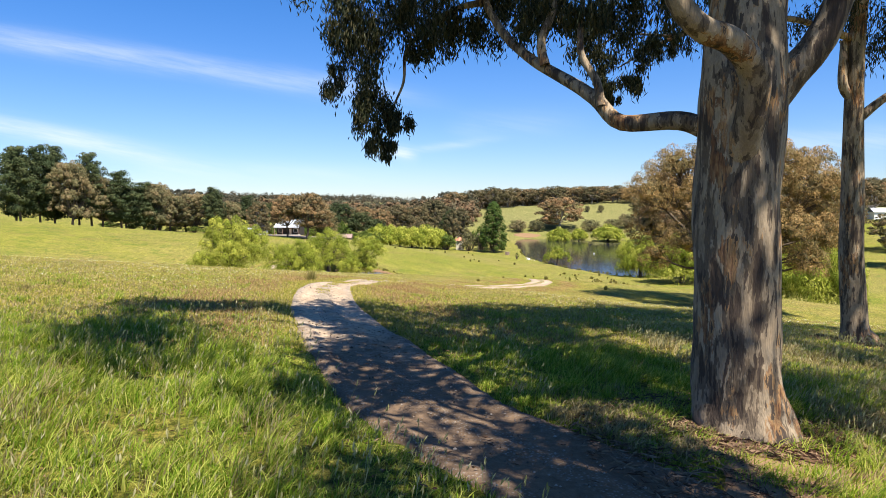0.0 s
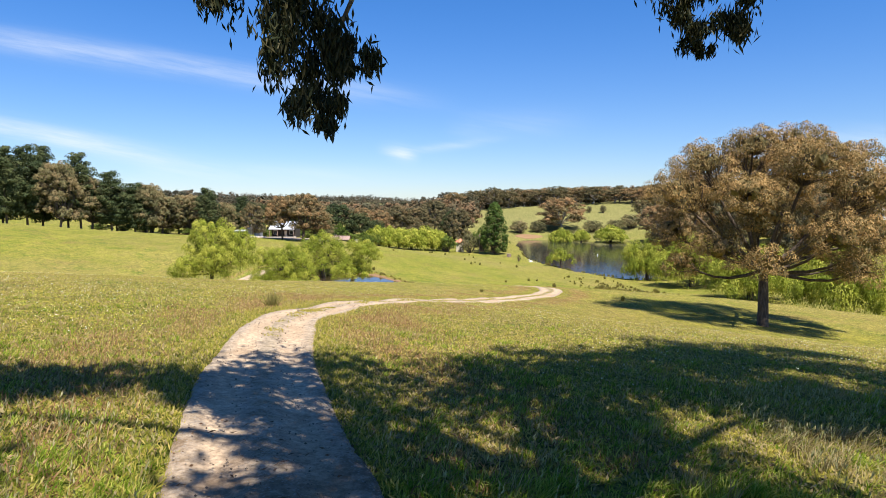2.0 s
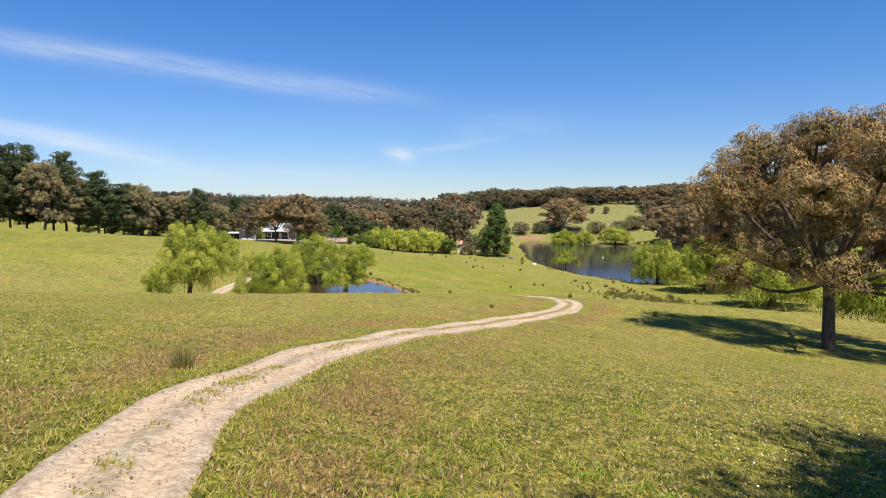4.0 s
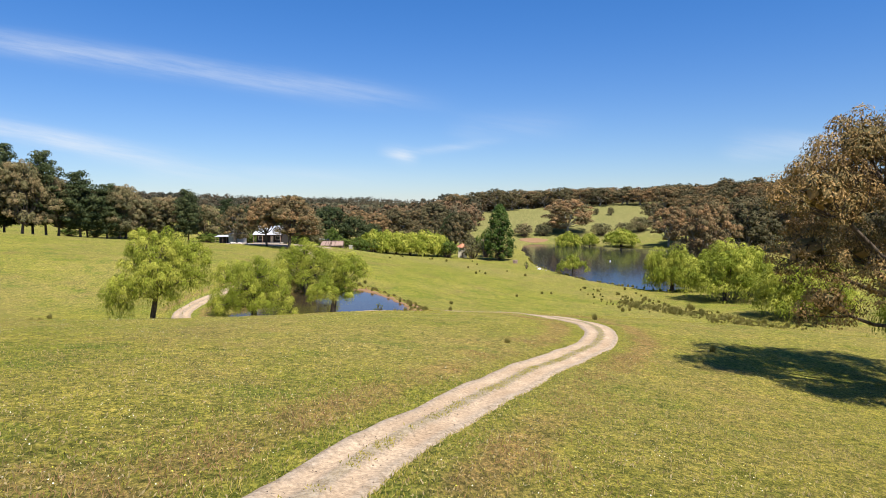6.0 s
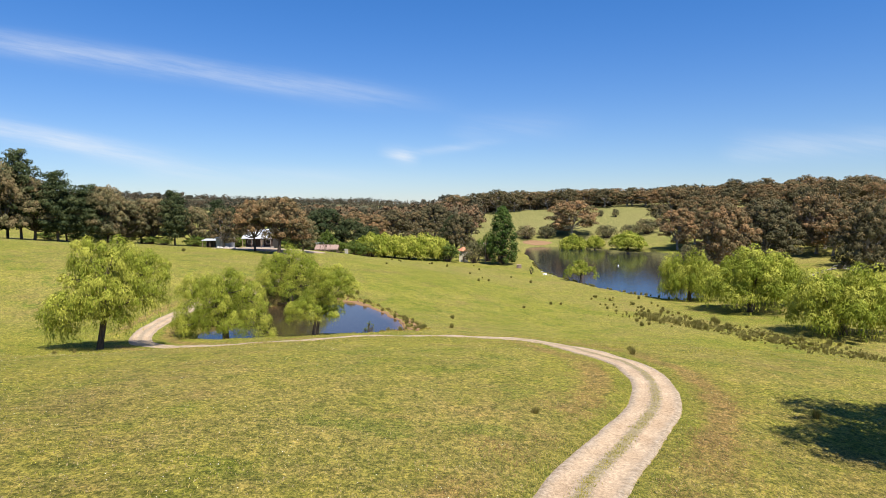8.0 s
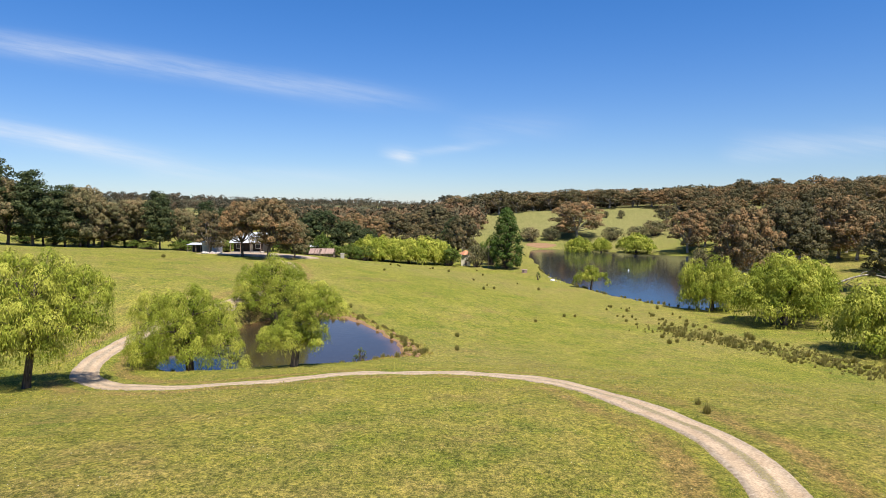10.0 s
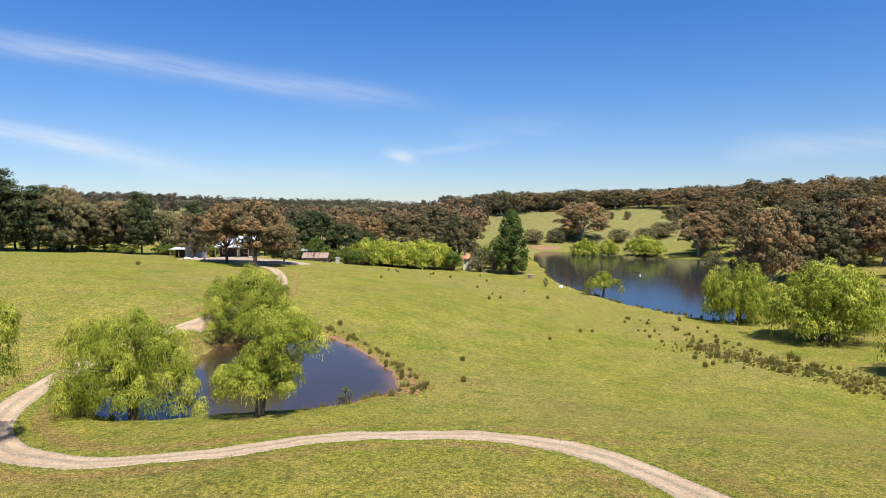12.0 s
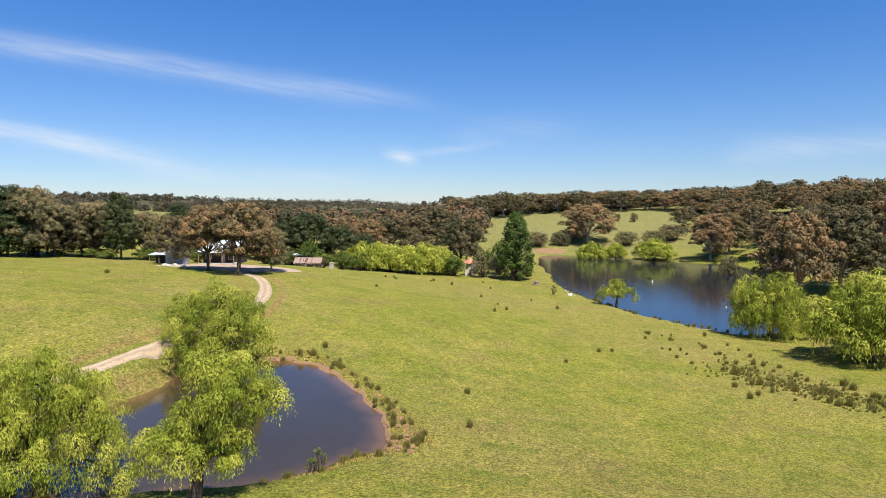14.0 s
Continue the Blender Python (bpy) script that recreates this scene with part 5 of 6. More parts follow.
def turf(name, label, mat, count, seed, spot, size, band=None, width=0.018, bed=True):
    """Short upright blades, two triangles each; band keeps those at some distance from the track's edge."""
    rng = np.random.default_rng(seed)
    xy = spot(rng, count)
    d = from_line(xy[:, 0], xy[:, 1], TRACK) - half_at(xy[:, 1])
    wave = 0.10 * np.sin(xy[:, 0] * 3.1 + xy[:, 1] * 2.3) + 0.10 * np.sin(xy[:, 1] * 5.7 - xy[:, 0] * 1.9)
    xy = xy[d > wave + rng.uniform(-0.22, 0.12, len(xy))] if band is None else xy[band(d, xy, rng)]
    m = len(xy)
    h = size * rng.uniform(0.5, 1.5, m) * np.clip((95 - xy[:, 1]) / 45, 0.45, 1)
    z = ground_height(xy[:, 0], xy[:, 1], bed) + h * 0.36
    way = np.stack([rng.normal(0.15, 0.7, m), rng.normal(0, 0.7, m), np.full(m, 1.5)], 1)
    face = np.array([0.1, -0.6, 0.7]) + rng.normal(0, 0.45, (m, 3))
    v, q = leaves(np.stack([xy[:, 0], xy[:, 1], z], 1), way, h, width * rng.uniform(0.6, 1.4, m), rng, 0.0, face)
    tagged(new(name, mesh_of(name, v, q, mat)), label, "grass", kind="stuff")


def along(y0, y1, reach):
    """Places on both sides of the track."""
    ks = np.nonzero((TRACK[:-1, 1] > y0) & (TRACK[:-1, 1] < y1))[0]

    def spot(rng, count):
        k = rng.choice(ks, count)
        way = TRACK[k + 1] - TRACK[k]
        out = unit(np.stack([way[:, 1], -way[:, 0]], 1)) * rng.uniform(-1, 1, (count, 1)) * reach
        return TRACK[k] + way * rng.uniform(0, 1, (count, 1)) + out
    return spot


def patchy(xy):
    return np.sin(xy[:, 0] * 0.55 + 0.8 * np.sin(xy[:, 1] * 0.31)) * np.sin(xy[:, 1] * 0.37 + 1.0) + 0.6 * np.sin(xy[:, 0] * 1.7 + xy[:, 1] * 1.1)


turf("grass", "green grass along the verge of the track", BLADE, 60000, 108, along(12, 90, 2.4), 0.11, lambda d, xy, rng: (d > rng.uniform(-0.25, 0.1, len(d))) & (d < rng.uniform(0.2, 1.1, len(d))), 0.014)
turf("grass", "withered reddish brown grass beside the track", BLADE_BROWN, 110000, 109, along(12, 90, 5.6), 0.13, lambda d, xy, rng: (d > 0.7 + rng.normal(0, 0.25, len(d))) & (d < 3.2 + rng.normal(0, 0.8, len(d))) & (patchy(xy) > rng.normal(-0.1, 0.35, len(d))), 0.015)
turf("grass", "tufts of grass along the middle of the track", BLADE, 60000, 110, along(21, 92, 0.4), 0.075, lambda d, xy, rng: (d + half_at(xy[:, 1]) < np.abs(rng.normal(0, 0.15, len(d)))) & (np.sin(xy[:, 1] * 0.9 + xy[:, 0]) + 0.8 * np.sin(xy[:, 1] * 3.7 + 1) + 0.7 * np.sin(xy[:, 1] * 8.3 + 3 * xy[:, 0]) + rng.normal(0, 0.7, len(d)) > 0.75 - 1.3 * np.clip((xy[:, 1] - 38) / 14, 0, 1)), 0.02, False)
turf("grass", "short pasture grass", BLADE, 230000, 103, wedge(14, 92, 0.75), 0.08)
turf("grass", "dry pale grass stalks in the pasture", BLADE_DRY, 150000, 104, wedge(14, 92, 0.75), 0.075, None, 0.03)
turf("grass", "short pasture grass down to the water", BLADE, 60000, 107, lambda rng, c: np.stack([rng.uniform(-75, 75, c), 85 + 120 * rng.uniform(0, 1, c) ** 1.3], 1), 0.26, None, 0.045)


def seed_heads(label, mat, count, seed, spot, tall):
    """Flowering grass: a thin bowed stalk with a feathery head."""
    rng = np.random.default_rng(seed)
    xy = spot(rng, count)
    xy = xy[from_line(xy[:, 0], xy[:, 1], TRACK) > half_at(xy[:, 1]) + 0.15]
    m = len(xy)
    h = tall * rng.uniform(0.6, 1.25, m)[:, None]
    foot = np.column_stack([xy, ground_height(xy[:, 0], xy[:, 1])])
    lean = np.column_stack([rng.normal(0.22, 0.2, m), rng.normal(0, 0.2, m), np.ones(m)])
    parts = [leaves(foot + lean * h / 2, lean, h[:, 0], 0.005, rng)]
    for k in range(3):
        parts.append(leaves(foot + lean * h * (0.93 + 0.05 * k) + rng.normal(0, 0.006, (m, 3)), lean + rng.normal(0, 0.25, (m, 3)), 0.075, 0.016, rng, 0.2))
    tagged(new("seed_grass", mesh_of("seed_grass", *joined(parts), mat)), label, "grass", kind="stuff")


SEED = material("grass_seed_head", leaf_shader((0.26, 0.25, 0.085), (0.40, 0.36, 0.15), (0.52, 0.46, 0.25), 0.0), 0.7, spec=0.08, translucent=0.35, trans_tint=(1.0, 1.0, 0.7))
seed_heads("flowering grass with pale seed heads", SEED, 2600, 121, lambda rng, c: np.stack([rng.uniform(-9, 1.5, c), 2 + 12 * rng.uniform(0, 1, c) ** 1.3], 1), 0.36)
seed_heads("tall straw coloured grass beyond the gum", SEED, 5000, 122, lambda rng, c: np.stack([rng.uniform(4.6, 15, c), rng.uniform(4, 19, c)], 1), 0.26)
blades("grass", "dry golden grass beside the great gum", BLADE_DRY, 16000, 123, lambda rng, c: np.stack([4.7 + rng.gamma(2.0, 1.6, c), 5.0 + rng.uniform(0, 11, c)], 1), lambda xy, d, rng: np.full(len(xy), 0.24), 0.006, 0.8)

blades("grass", "dry golden grass where the track meets the gum", BLADE_DRY, 3600, 126, lambda rng, c: np.stack([2.15 + rng.normal(0, 0.45, c), 7.7 + rng.normal(0, 0.55, c)], 1), lambda xy, d, rng: np.full(len(xy), 0.16), 0.006, 0.9)


# ---------------------------------------------------------------- rushes
def tussock(seed):
    """A rounded tuft of many fine, splaying rushes."""
    rng = np.random.default_rng(seed)
    m = 170
    a, r = rng.uniform(0, 2 * math.pi, m), 0.22 * np.sqrt(rng.uniform(0, 1, m))
    foot = np.stack([np.cos(a) * r, np.sin(a) * r, np.full(m, -0.05)], 1)
    splay = r / 0.22 * rng.uniform(0.05, 0.30, m)
    tip = foot + np.stack([np.cos(a) * splay, np.sin(a) * splay, rng.uniform(0.45, 0.90, m) * (1.05 - 0.35 * r / 0.22)], 1) + rng.normal(0, 0.05, (m, 3)) * [1, 1, 0]
    turn = a + rng.normal(0, 0.8, m)
    side = np.stack([-np.sin(turn), np.cos(turn), np.zeros(m)], 1) * 0.013
    v = np.stack([foot - side, foot + side, (foot + tip) / 2 + side, tip, (foot + tip) / 2 - side], 1).reshape(-1, 3)
    k = np.arange(m)[:, None] * 5
    f = np.concatenate([k + [0, 1, 2], k + [0, 2, 4], k + [4, 2, 3]])
    return mesh_of("rush_tussock", v, f, RUSH)


TUSSOCKS = [tussock(111 + i) for i in range(4)]
rnd = random.Random(112)


def rush(x, y, s):
    ob = new("rush_tussock", rnd.choice(TUSSOCKS))
    s *= 0.85
    ob.matrix_basis = Matrix.Translation((x, y, height_at(x, y))) @ Matrix.Rotation(rnd.uniform(0, 6.28), 4, "Z") @ Matrix.Diagonal((s * 0.95, s * 0.95, s * rnd.uniform(0.8, 1.3), 1))
    tagged(ob, "dark tussock of rushes in the pasture", "rush", "rush tussocks")


for x, y, s in [(-5.95, 28.4, 0.95), (13.4, 81.6, 0.9), (13.9, 84.0, 0.7), (16.9, 65.0, 0.75), (1.2, 136, 1.3), (0.9, 123.3, 1.2), (21.7, 164.5, 1.2), (15, 155, 1.1), (24, 166, 1.2), (-15.3, 146.5, 1.3),
                (-46, 98, 1.2), (-42.0, 90, 1.1), (-43.2, 90.4, 1.3), (-40.6, 90.2, 1.2), (-41.4, 89.6, 1.0), (-44.6, 90.2, 0.9), (-34.6, 91.5, 0.8), (-33.0, 91.8, 0.7), (-61, 184, 1.8), (3.5, 62, 0.7)]:
    rush(x, y, s)
for i in range(44):                                   # wet hollow beside the dam
    t = rnd.random()
    rush(38 + 20 * t + rnd.gauss(0, 3.0), 158 - 37 * t + rnd.gauss(0, 5.0), rnd.uniform(0.8, 1.8))
for i in range(58):
    rush(rnd.uniform(33, 47), 142 + 46 * rnd.random() ** 1.2, rnd.uniform(0.6, 1.5))
for i in range(115):                                  # pond bank
    a = POND[(rnd.randrange(15, 50)) % len(POND)]
    rush(a[0] + rnd.uniform(0.2, 2.8), a[1] + rnd.uniform(-0.5, 2.0), rnd.uniform(0.5, 1.2))
for i in range(30):
    a = POND[(rnd.randrange(0, 22)) % len(POND)]
    rush(a[0] + rnd.uniform(-0.6, 0.6), a[1] - rnd.uniform(-0.1, 0.9), rnd.uniform(0.4, 1.0))
for i in range(68):                                   # near shore of the dam
    a = DAM[rnd.randrange(0, 24)]
    rush(a[0] - rnd.uniform(-0.3, 1.2), a[1] - rnd.uniform(0.0, 2.5), rnd.uniform(0.7, 1.4))
for i in range(16):                                   # scattered over the field
    rush(rnd.uniform(-18, 26), rnd.uniform(185, 268), rnd.uniform(0.8, 1.5))


def pond_rim(rng, count):
    k = rng.integers(14, 52, count) % len(POND)
    return POND[k] + np.stack([rng.uniform(0.1, 3.2, count), rng.uniform(-0.6, 2.2, count)], 1)


turf("grass", "ragged grass on the pond bank", BLADE, 9000, 124, pond_rim, 0.42, lambda d, xy, rng: patchy(xy * 2.2) > rng.normal(-0.1, 0.3, len(d)), 0.05)
turf("grass", "withered grass on the pond bank", BLADE_BROWN, 5000, 125, pond_rim, 0.42, lambda d, xy, rng: patchy(xy * 2.2 + 3) > rng.normal(0.1, 0.3, len(d)), 0.05)


def hollow(rng, count):
    """The damp hollow that runs down to the dam."""
    f = rng.uniform(0, 1, count)
    return np.stack([38 + 20 * f + rng.normal(0, 2.2, count), 157 - 37 * f + rng.normal(0, 3.4, count)], 1)


blades("rush_bed", "bed of olive brown rushes in the hollow", RUSH, 20000, 106, hollow, lambda xy, d, rng: 0.25 + 0.35 * np.clip(np.sin(xy[:, 0] * 1.1) * np.sin(xy[:, 1] * 0.9 + xy[:, 0] * 0.4) + 0.2, 0, 1), 0.03, 0.35)


# ---------------------------------------------------------------- buildings and small things
def bevelled(bm, amount):
    bmesh.ops.bevel(bm, geom=bm.edges[:], offset=amount, segments=1, affect="EDGES")


def box(lo, hi, amount=0.0):
    bm = bmesh.new()
    bmesh.ops.create_cube(bm, size=1)
    for v in bm.verts:
        v.co = [l + (h - l) * (c + 0.5) for l, h, c in zip(lo, hi, v.co)]
    if amount:
        bevelled(bm, amount)
    return bm


def beam(a, b, r, sides=6):
    v, q = [], []
    tube(v, q, [a, (np.array(a) + b) / 2, b], [r, r * 0.95, r * 0.9], sides)
    return mesh_of("beam", v, q, WOOD, False)


def sheet(name, corners, thick, mat, parent, ribs=0, label=""):
    """A roof plane of given corners (eave a, eave b, ridge b, ridge a), ribbed like corrugated iron."""
    a, b, c, d = (Vector(p) for p in corners)
    up = (b - a).cross(d - a).normalized()
    steps = max(2, ribs * 2)
    bm = bmesh.new()
    rows = []
    for i in range(steps + 1):
        f = i / steps
        lift = up * (0.03 if ribs and i % 2 else 0.0)
        p, r = a.lerp(b, f), d.lerp(c, f)
        rows.append([bm.verts.new(p + lift), bm.verts.new(r + lift), bm.verts.new(r + lift - up * thick), bm.verts.new(p + lift - up * thick)])
    for s, e in zip(rows[:-1], rows[1:]):
        for k in range(4):
            bm.faces.new((s[k], e[k], e[(k + 1) % 4], s[(k + 1) % 4]))
    bm.faces.new(rows[0]), bm.faces.new(rows[-1][::-1])
    bmesh.ops.recalc_face_normals(bm, faces=bm.faces[:])
    return part(name, bm, mat, parent, label)


TIN = material("galvanised_roof", plain((0.40, 0.42, 0.44), (0.52, 0.53, 0.54), 1.2), 0.45, 0.0, 0.5)
TILE = material("terracotta_roof", plain((0.42, 0.16, 0.09), (0.56, 0.26, 0.15), 4.0), 0.8, 0.01)
CREAM = material("cream_wall", plain((0.50, 0.44, 0.33), (0.62, 0.56, 0.44), 2.0), 0.85, 0.003)
DARK = material("dark_timber_wall", plain((0.035, 0.028, 0.024), (0.075, 0.060, 0.050), 5.0), 0.8, 0.004)
WOOD = material("weathered_timber", plain((0.22, 0.150, 0.115), (0.40, 0.295, 0.240), 6.0), 0.9, 0.01)
SLAB = material("old_roof_slab", plain((0.20, 0.125, 0.100), (0.42, 0.300, 0.255), 5.0), 0.9, 0.02)
STONE = material("pale_stone", plain((0.34, 0.30, 0.25), (0.52, 0.47, 0.41), 4.0), 0.9, 0.02)
YARD = material("pale_yard_earth", plain((0.29, 0.215, 0.150), (0.41, 0.315, 0.230), 0.8), 0.95, 0.01, 0.1)
GLASS = material("dark_window_glass", plain((0.02, 0.025, 0.03), (0.03, 0.035, 0.04), 1.0), 0.06, 0.0, 0.6)
PAINT = material("white_paint", plain((0.72, 0.72, 0.70), (0.80, 0.80, 0.78), 3.0), 0.5, 0.0, 0.4)


def ground_patch(name, label, line, mat, category, lift=0.03):
    """A bare patch that follows the ground, with an uneven rim that dips under the turf."""
    rng = np.random.default_rng(len(line))
    mid = line.mean(0)
    rings = [0.02, 0.25, 0.5, 0.75, 0.92, 1.0]
    v, q = [], []
    wob = 1 + rng.normal(0, 0.035, len(line))
    for i, r in enumerate(rings):
        p = mid + (line - mid) * r * (wob[:, None] if r > 0.7 else 1)
        z = ground_height(p[:, 0], p[:, 1], False) + (lift if r < 0.95 else -0.08)
        v.append(np.concatenate([p, z[:, None]], 1))
    m = len(line)
    k = np.arange(m)
    for i in range(len(rings) - 1):
        q.append(np.stack([i * m + k, i * m + (k + 1) % m, (i + 1) * m + (k + 1) % m, (i + 1) * m + k], 1))
    tagged(new(name, mesh_of(name, np.concatenate(v), np.concatenate(q), mat, True)), label, category, kind="structure")


ground_patch("yard", "bare pale earth yard before the house", bend([(-64, 206), (-55, 203.5), (-47, 201.5), (-38, 205), (-33, 213), (-36, 219), (-48, 221), (-62, 219), (-64, 206)], 5)[:-1], YARD, "yard", 0.06)
ground_patch("bare_earth", "reddish bare earth round the foot of a gum", bend([(2.7, 7.9), (2.9, 6.6), (2.6, 5.4), (3.2, 4.3), (4.8, 4.2), (5.8, 5.6), (5.5, 7.2), (5.1, 8.6), (4.0, 9.2), (3.0, 8.8), (2.7, 7.9)], 4)[:-1], SAND, "bare earth", 0.035)
ground_patch("bare_earth", "reddish worn bank at the end of the dam", bend([(44, 385), (50, 383), (58, 386), (60, 391), (50, 394), (44, 390), (44, 385)], 4)[:-1], SAND, "bare earth", 0.15)

# worn clay rim on the far side of the pond
idx = np.arange(22, 50) % len(POND)
rim = POND[idx]
outw = unit(np.gradient(rim, axis=0))
outw = np.stack([outw[:, 1], -outw[:, 0]], 1)
rng = np.random.default_rng(131)
wide = 0.08 + 0.8 * np.clip(np.sin(np.arange(len(rim)) * 0.7) * np.sin(np.arange(len(rim)) * 0.29 + 1), 0, 1) + rng.uniform(0, 0.3, len(rim))
offs = np.array([-0.7, -0.1, 0.35, 0.8, 1.0])
pts = rim[:, None] + outw[:, None] * (offs[None] * np.where(offs > 0, wide[:, None], 1.0))[..., None]
pz = ground_height(pts[..., 0], pts[..., 1]).reshape(pts.shape[:2]) + np.array([0.03, 0.05, 0.08, 0.06, -0.1])[None] + rng.normal(0, 0.05, pts.shape[:2])
k = len(offs)
cells = (np.arange(len(rim) - 1)[:, None] * k + np.arange(k - 1)).ravel()
tagged(new("pond_bank", mesh_of("pond_bank", np.concatenate([pts, pz[..., None]], 2).reshape(-1, 3), np.stack([cells, cells + 1, cells + k + 1, cells + k], 1), SAND, True)),
       "eroded orange clay bank of the pond", "bank", kind="structure")


def farmhouse():
    g = height_at(-54, 217)
    house = new("farmhouse")
    house.location = (-54, 221, g)
    part("wall", box((-4.0, 0.0, -0.3), (4.0, 7.5, 2.9)), DARK, house, "dark timber house wall")
    part("plinth", box((-4.3, -2.6, -0.3), (4.3, 0.0, 0.18), 0.02), STONE, house)
    sheet("roof", [(-4.4, -3.0, 2.7), (4.4, -3.0, 2.7), (4.4, 3.7, 5.2), (-4.4, 3.7, 5.2)], 0.06, TIN, house, 26, "pale corrugated iron roof")
    sheet("roof", [(4.4, 8.1, 2.7), (-4.4, 8.1, 2.7), (-4.4, 3.7, 5.2), (4.4, 3.7, 5.2)], 0.06, TIN, house, 26, "pale corrugated iron roof")
    bm = bmesh.new()
    for x in (-4.0, 4.0):
        bm.faces.new([bm.verts.new(p) for p in ((x, 0.0, 2.9), (x, 7.5, 2.9), (x, 3.7, 4.95))])
    bmesh.ops.solidify(bm, geom=bm.faces[:], thickness=0.12)
    part("gable", bm, CREAM, house)
    for x in (-4.1, -1.4, 1.4, 4.1):
        part("verandah_post", box((x - 0.07, -2.75, 0.1), (x + 0.07, -2.61, 2.72), 0.01), WOOD, house)
    part("verandah_beam", box((-4.2, -2.78, 2.55), (4.2, -2.58, 2.75), 0.01), WOOD, house)
    for x in (-2.7, 2.6):
        w = part("window", box((x - 0.7, -0.06, 0.9), (x + 0.7, 0.02, 2.2), 0.01), PAINT, house)
        part("pane", box((x - 0.6, -0.09, 1.0), (x + 0.6, -0.05, 2.1)), GLASS, w)
    part("door", box((0.3, -0.08, 0.18), (1.2, 0.0, 2.2), 0.01), CREAM, house)
    tagged(house, "dark farmhouse with a pale iron roof and verandah", "house")


farmhouse()


def tank(x, y, r, h, mat):
    thing = new("water_tank")
    thing.location = (x, y, height_at(x, y))
    v, q = [], []
    zs = np.linspace(0, h, 15)
    tube(v, q, [(0, 0, z) for z in zs], [r * (1 + 0.012 * (i % 2)) for i in range(15)], 24)
    piece("body", mesh_of("tank_body", v, q, mat, False), thing)
    v, q = [], []
    tube(v, q, [(0, 0, h - 0.02), (0, 0, h + 0.12), (0, 0, h + 0.45)], [r * 1.03, r * 0.8, 0.05], 24)
    piece("lid", mesh_of("tank_lid", v, q, TIN, False), thing)
    tagged(thing, "round ribbed rainwater tank beside the house", "water tank", "water tanks")


tank(-61.9, 219.0, 1.35, 2.9, TIN)
tank(-64.8, 219.6, 1.35, 2.9, CREAM)


def carport(x, y, w, d, h, label):
    thing = new("shelter")
    thing.location = (x, y, height_at(x, y))
    for px in (-w / 2 + 0.1, 0, w / 2 - 0.1):
        for py in (0.1, d - 0.1):
            part("post", box((px - 0.06, py - 0.06, -0.3), (px + 0.06, py + 0.06, h), 0.01), WOOD, thing)
    sheet("roof", [(-w / 2 - 0.2, -0.3, h), (w / 2 + 0.2, -0.3, h), (w / 2 + 0.2, d + 0.3, h + 0.35), (-w / 2 - 0.2, d + 0.3, h + 0.35)], 0.05, TIN, thing, int(w * 3), "pale iron roof")
    part("back_wall", box((-w / 2, d - 0.1, -0.3), (w / 2, d, h + 0.2)), DARK, thing)
    tagged(thing, label, "shelter")


carport(-68.5, 221, 4.6, 3.5, 2.0, "low open shelter with a pale iron roof")


def ruin():
    """A collapsing timber barn: leaning posts, bare rafters and a patchy slab roof."""
    x0, y0 = -40.4, 253.0
    rng = random.Random(141)
    thing = new("old_barn")
    thing.location = (x0, y0, height_at(x0, y0))
    w, d, h = 7.0, 4.8, 1.3

    def stick(name, a, b, r):
        piece(name, beam(np.array(a, float), np.array(b, float), r), thing)
    for i in range(6):
        x = -w / 2 + i * w / 5
        for y in (0, d):
            stick("post", (x, y, -0.4), (x + rng.uniform(-0.25, 0.25), y + rng.uniform(-0.1, 0.1), h + rng.uniform(-0.3, 0.2)), 0.13)
        stick("post", (x, d / 2, -0.4), (x + rng.uniform(-0.15, 0.15), d / 2, h + 1.2), 0.12)
    for y, z in ((0, h), (d, h), (d / 2, h + 1.25)):
        stick("beam", (-w / 2 - 0.5, y, z - 0.1), (w / 2 + 0.5, y, z + rng.uniform(-0.2, 0.1)), 0.12)
    for z in (0.6, 1.2):
        stick("rail", (-w / 2, 0, z), (w / 2, 0, z + rng.uniform(-0.15, 0.15)), 0.08)
    for i in range(26):
        x = -w / 2 - 0.3 + i * (w + 0.6) / 25
        stick("rafter", (x, -0.6, h - 0.25), (x + rng.uniform(-0.2, 0.2), d / 2 + 0.1, h + 1.35), 0.05)
        if rng.random() < 0.72:
            part("roof_slab", box((x - 0.19, -0.5, 0), (x + 0.19, d / 2, 0.05), 0.01), SLAB, thing)
            ob = thing.children[-1]
            ob.matrix_basis = Matrix.Translation((0, 0, h - 0.05 + rng.uniform(-0.05, 0.08))) @ Matrix.Rotation(math.atan2(1.45, d / 2 + 0.5), 4, "X")
        if rng.random() < 0.8:
            part("roof_slab", box((x - 0.19, -d / 2, 0), (x + 0.19, 0.3, 0.05), 0.01), SLAB, thing)
            ob = thing.children[-1]
            ob.matrix_basis = Matrix.Translation((0, d, h + 0.0)) @ Matrix.Rotation(-math.atan2(1.45, d / 2 + 0.5), 4, "X")
    tagged(thing, "ruined timber barn with a patchy slab roof", "barn")


ruin()


def chimney():
    thing = new("stone_chimney")
    thing.location = (-34.2, 257.5, height_at(-34.2, 257.5))
    part("stack", box((-0.55, -0.5, -0.3), (0.55, 0.5, 1.7), 0.05), STONE, thing)
    part("cap", box((-0.65, -0.6, 1.7), (0.65, 0.6, 1.88), 0.04), STONE, thing)
    tagged(thing, "pale stone chimney standing alone by the barn", "chimney")


chimney()
carport(-46.5, 263, 8.0, 3.5, 3.2, "dark old farm shed behind the barn")


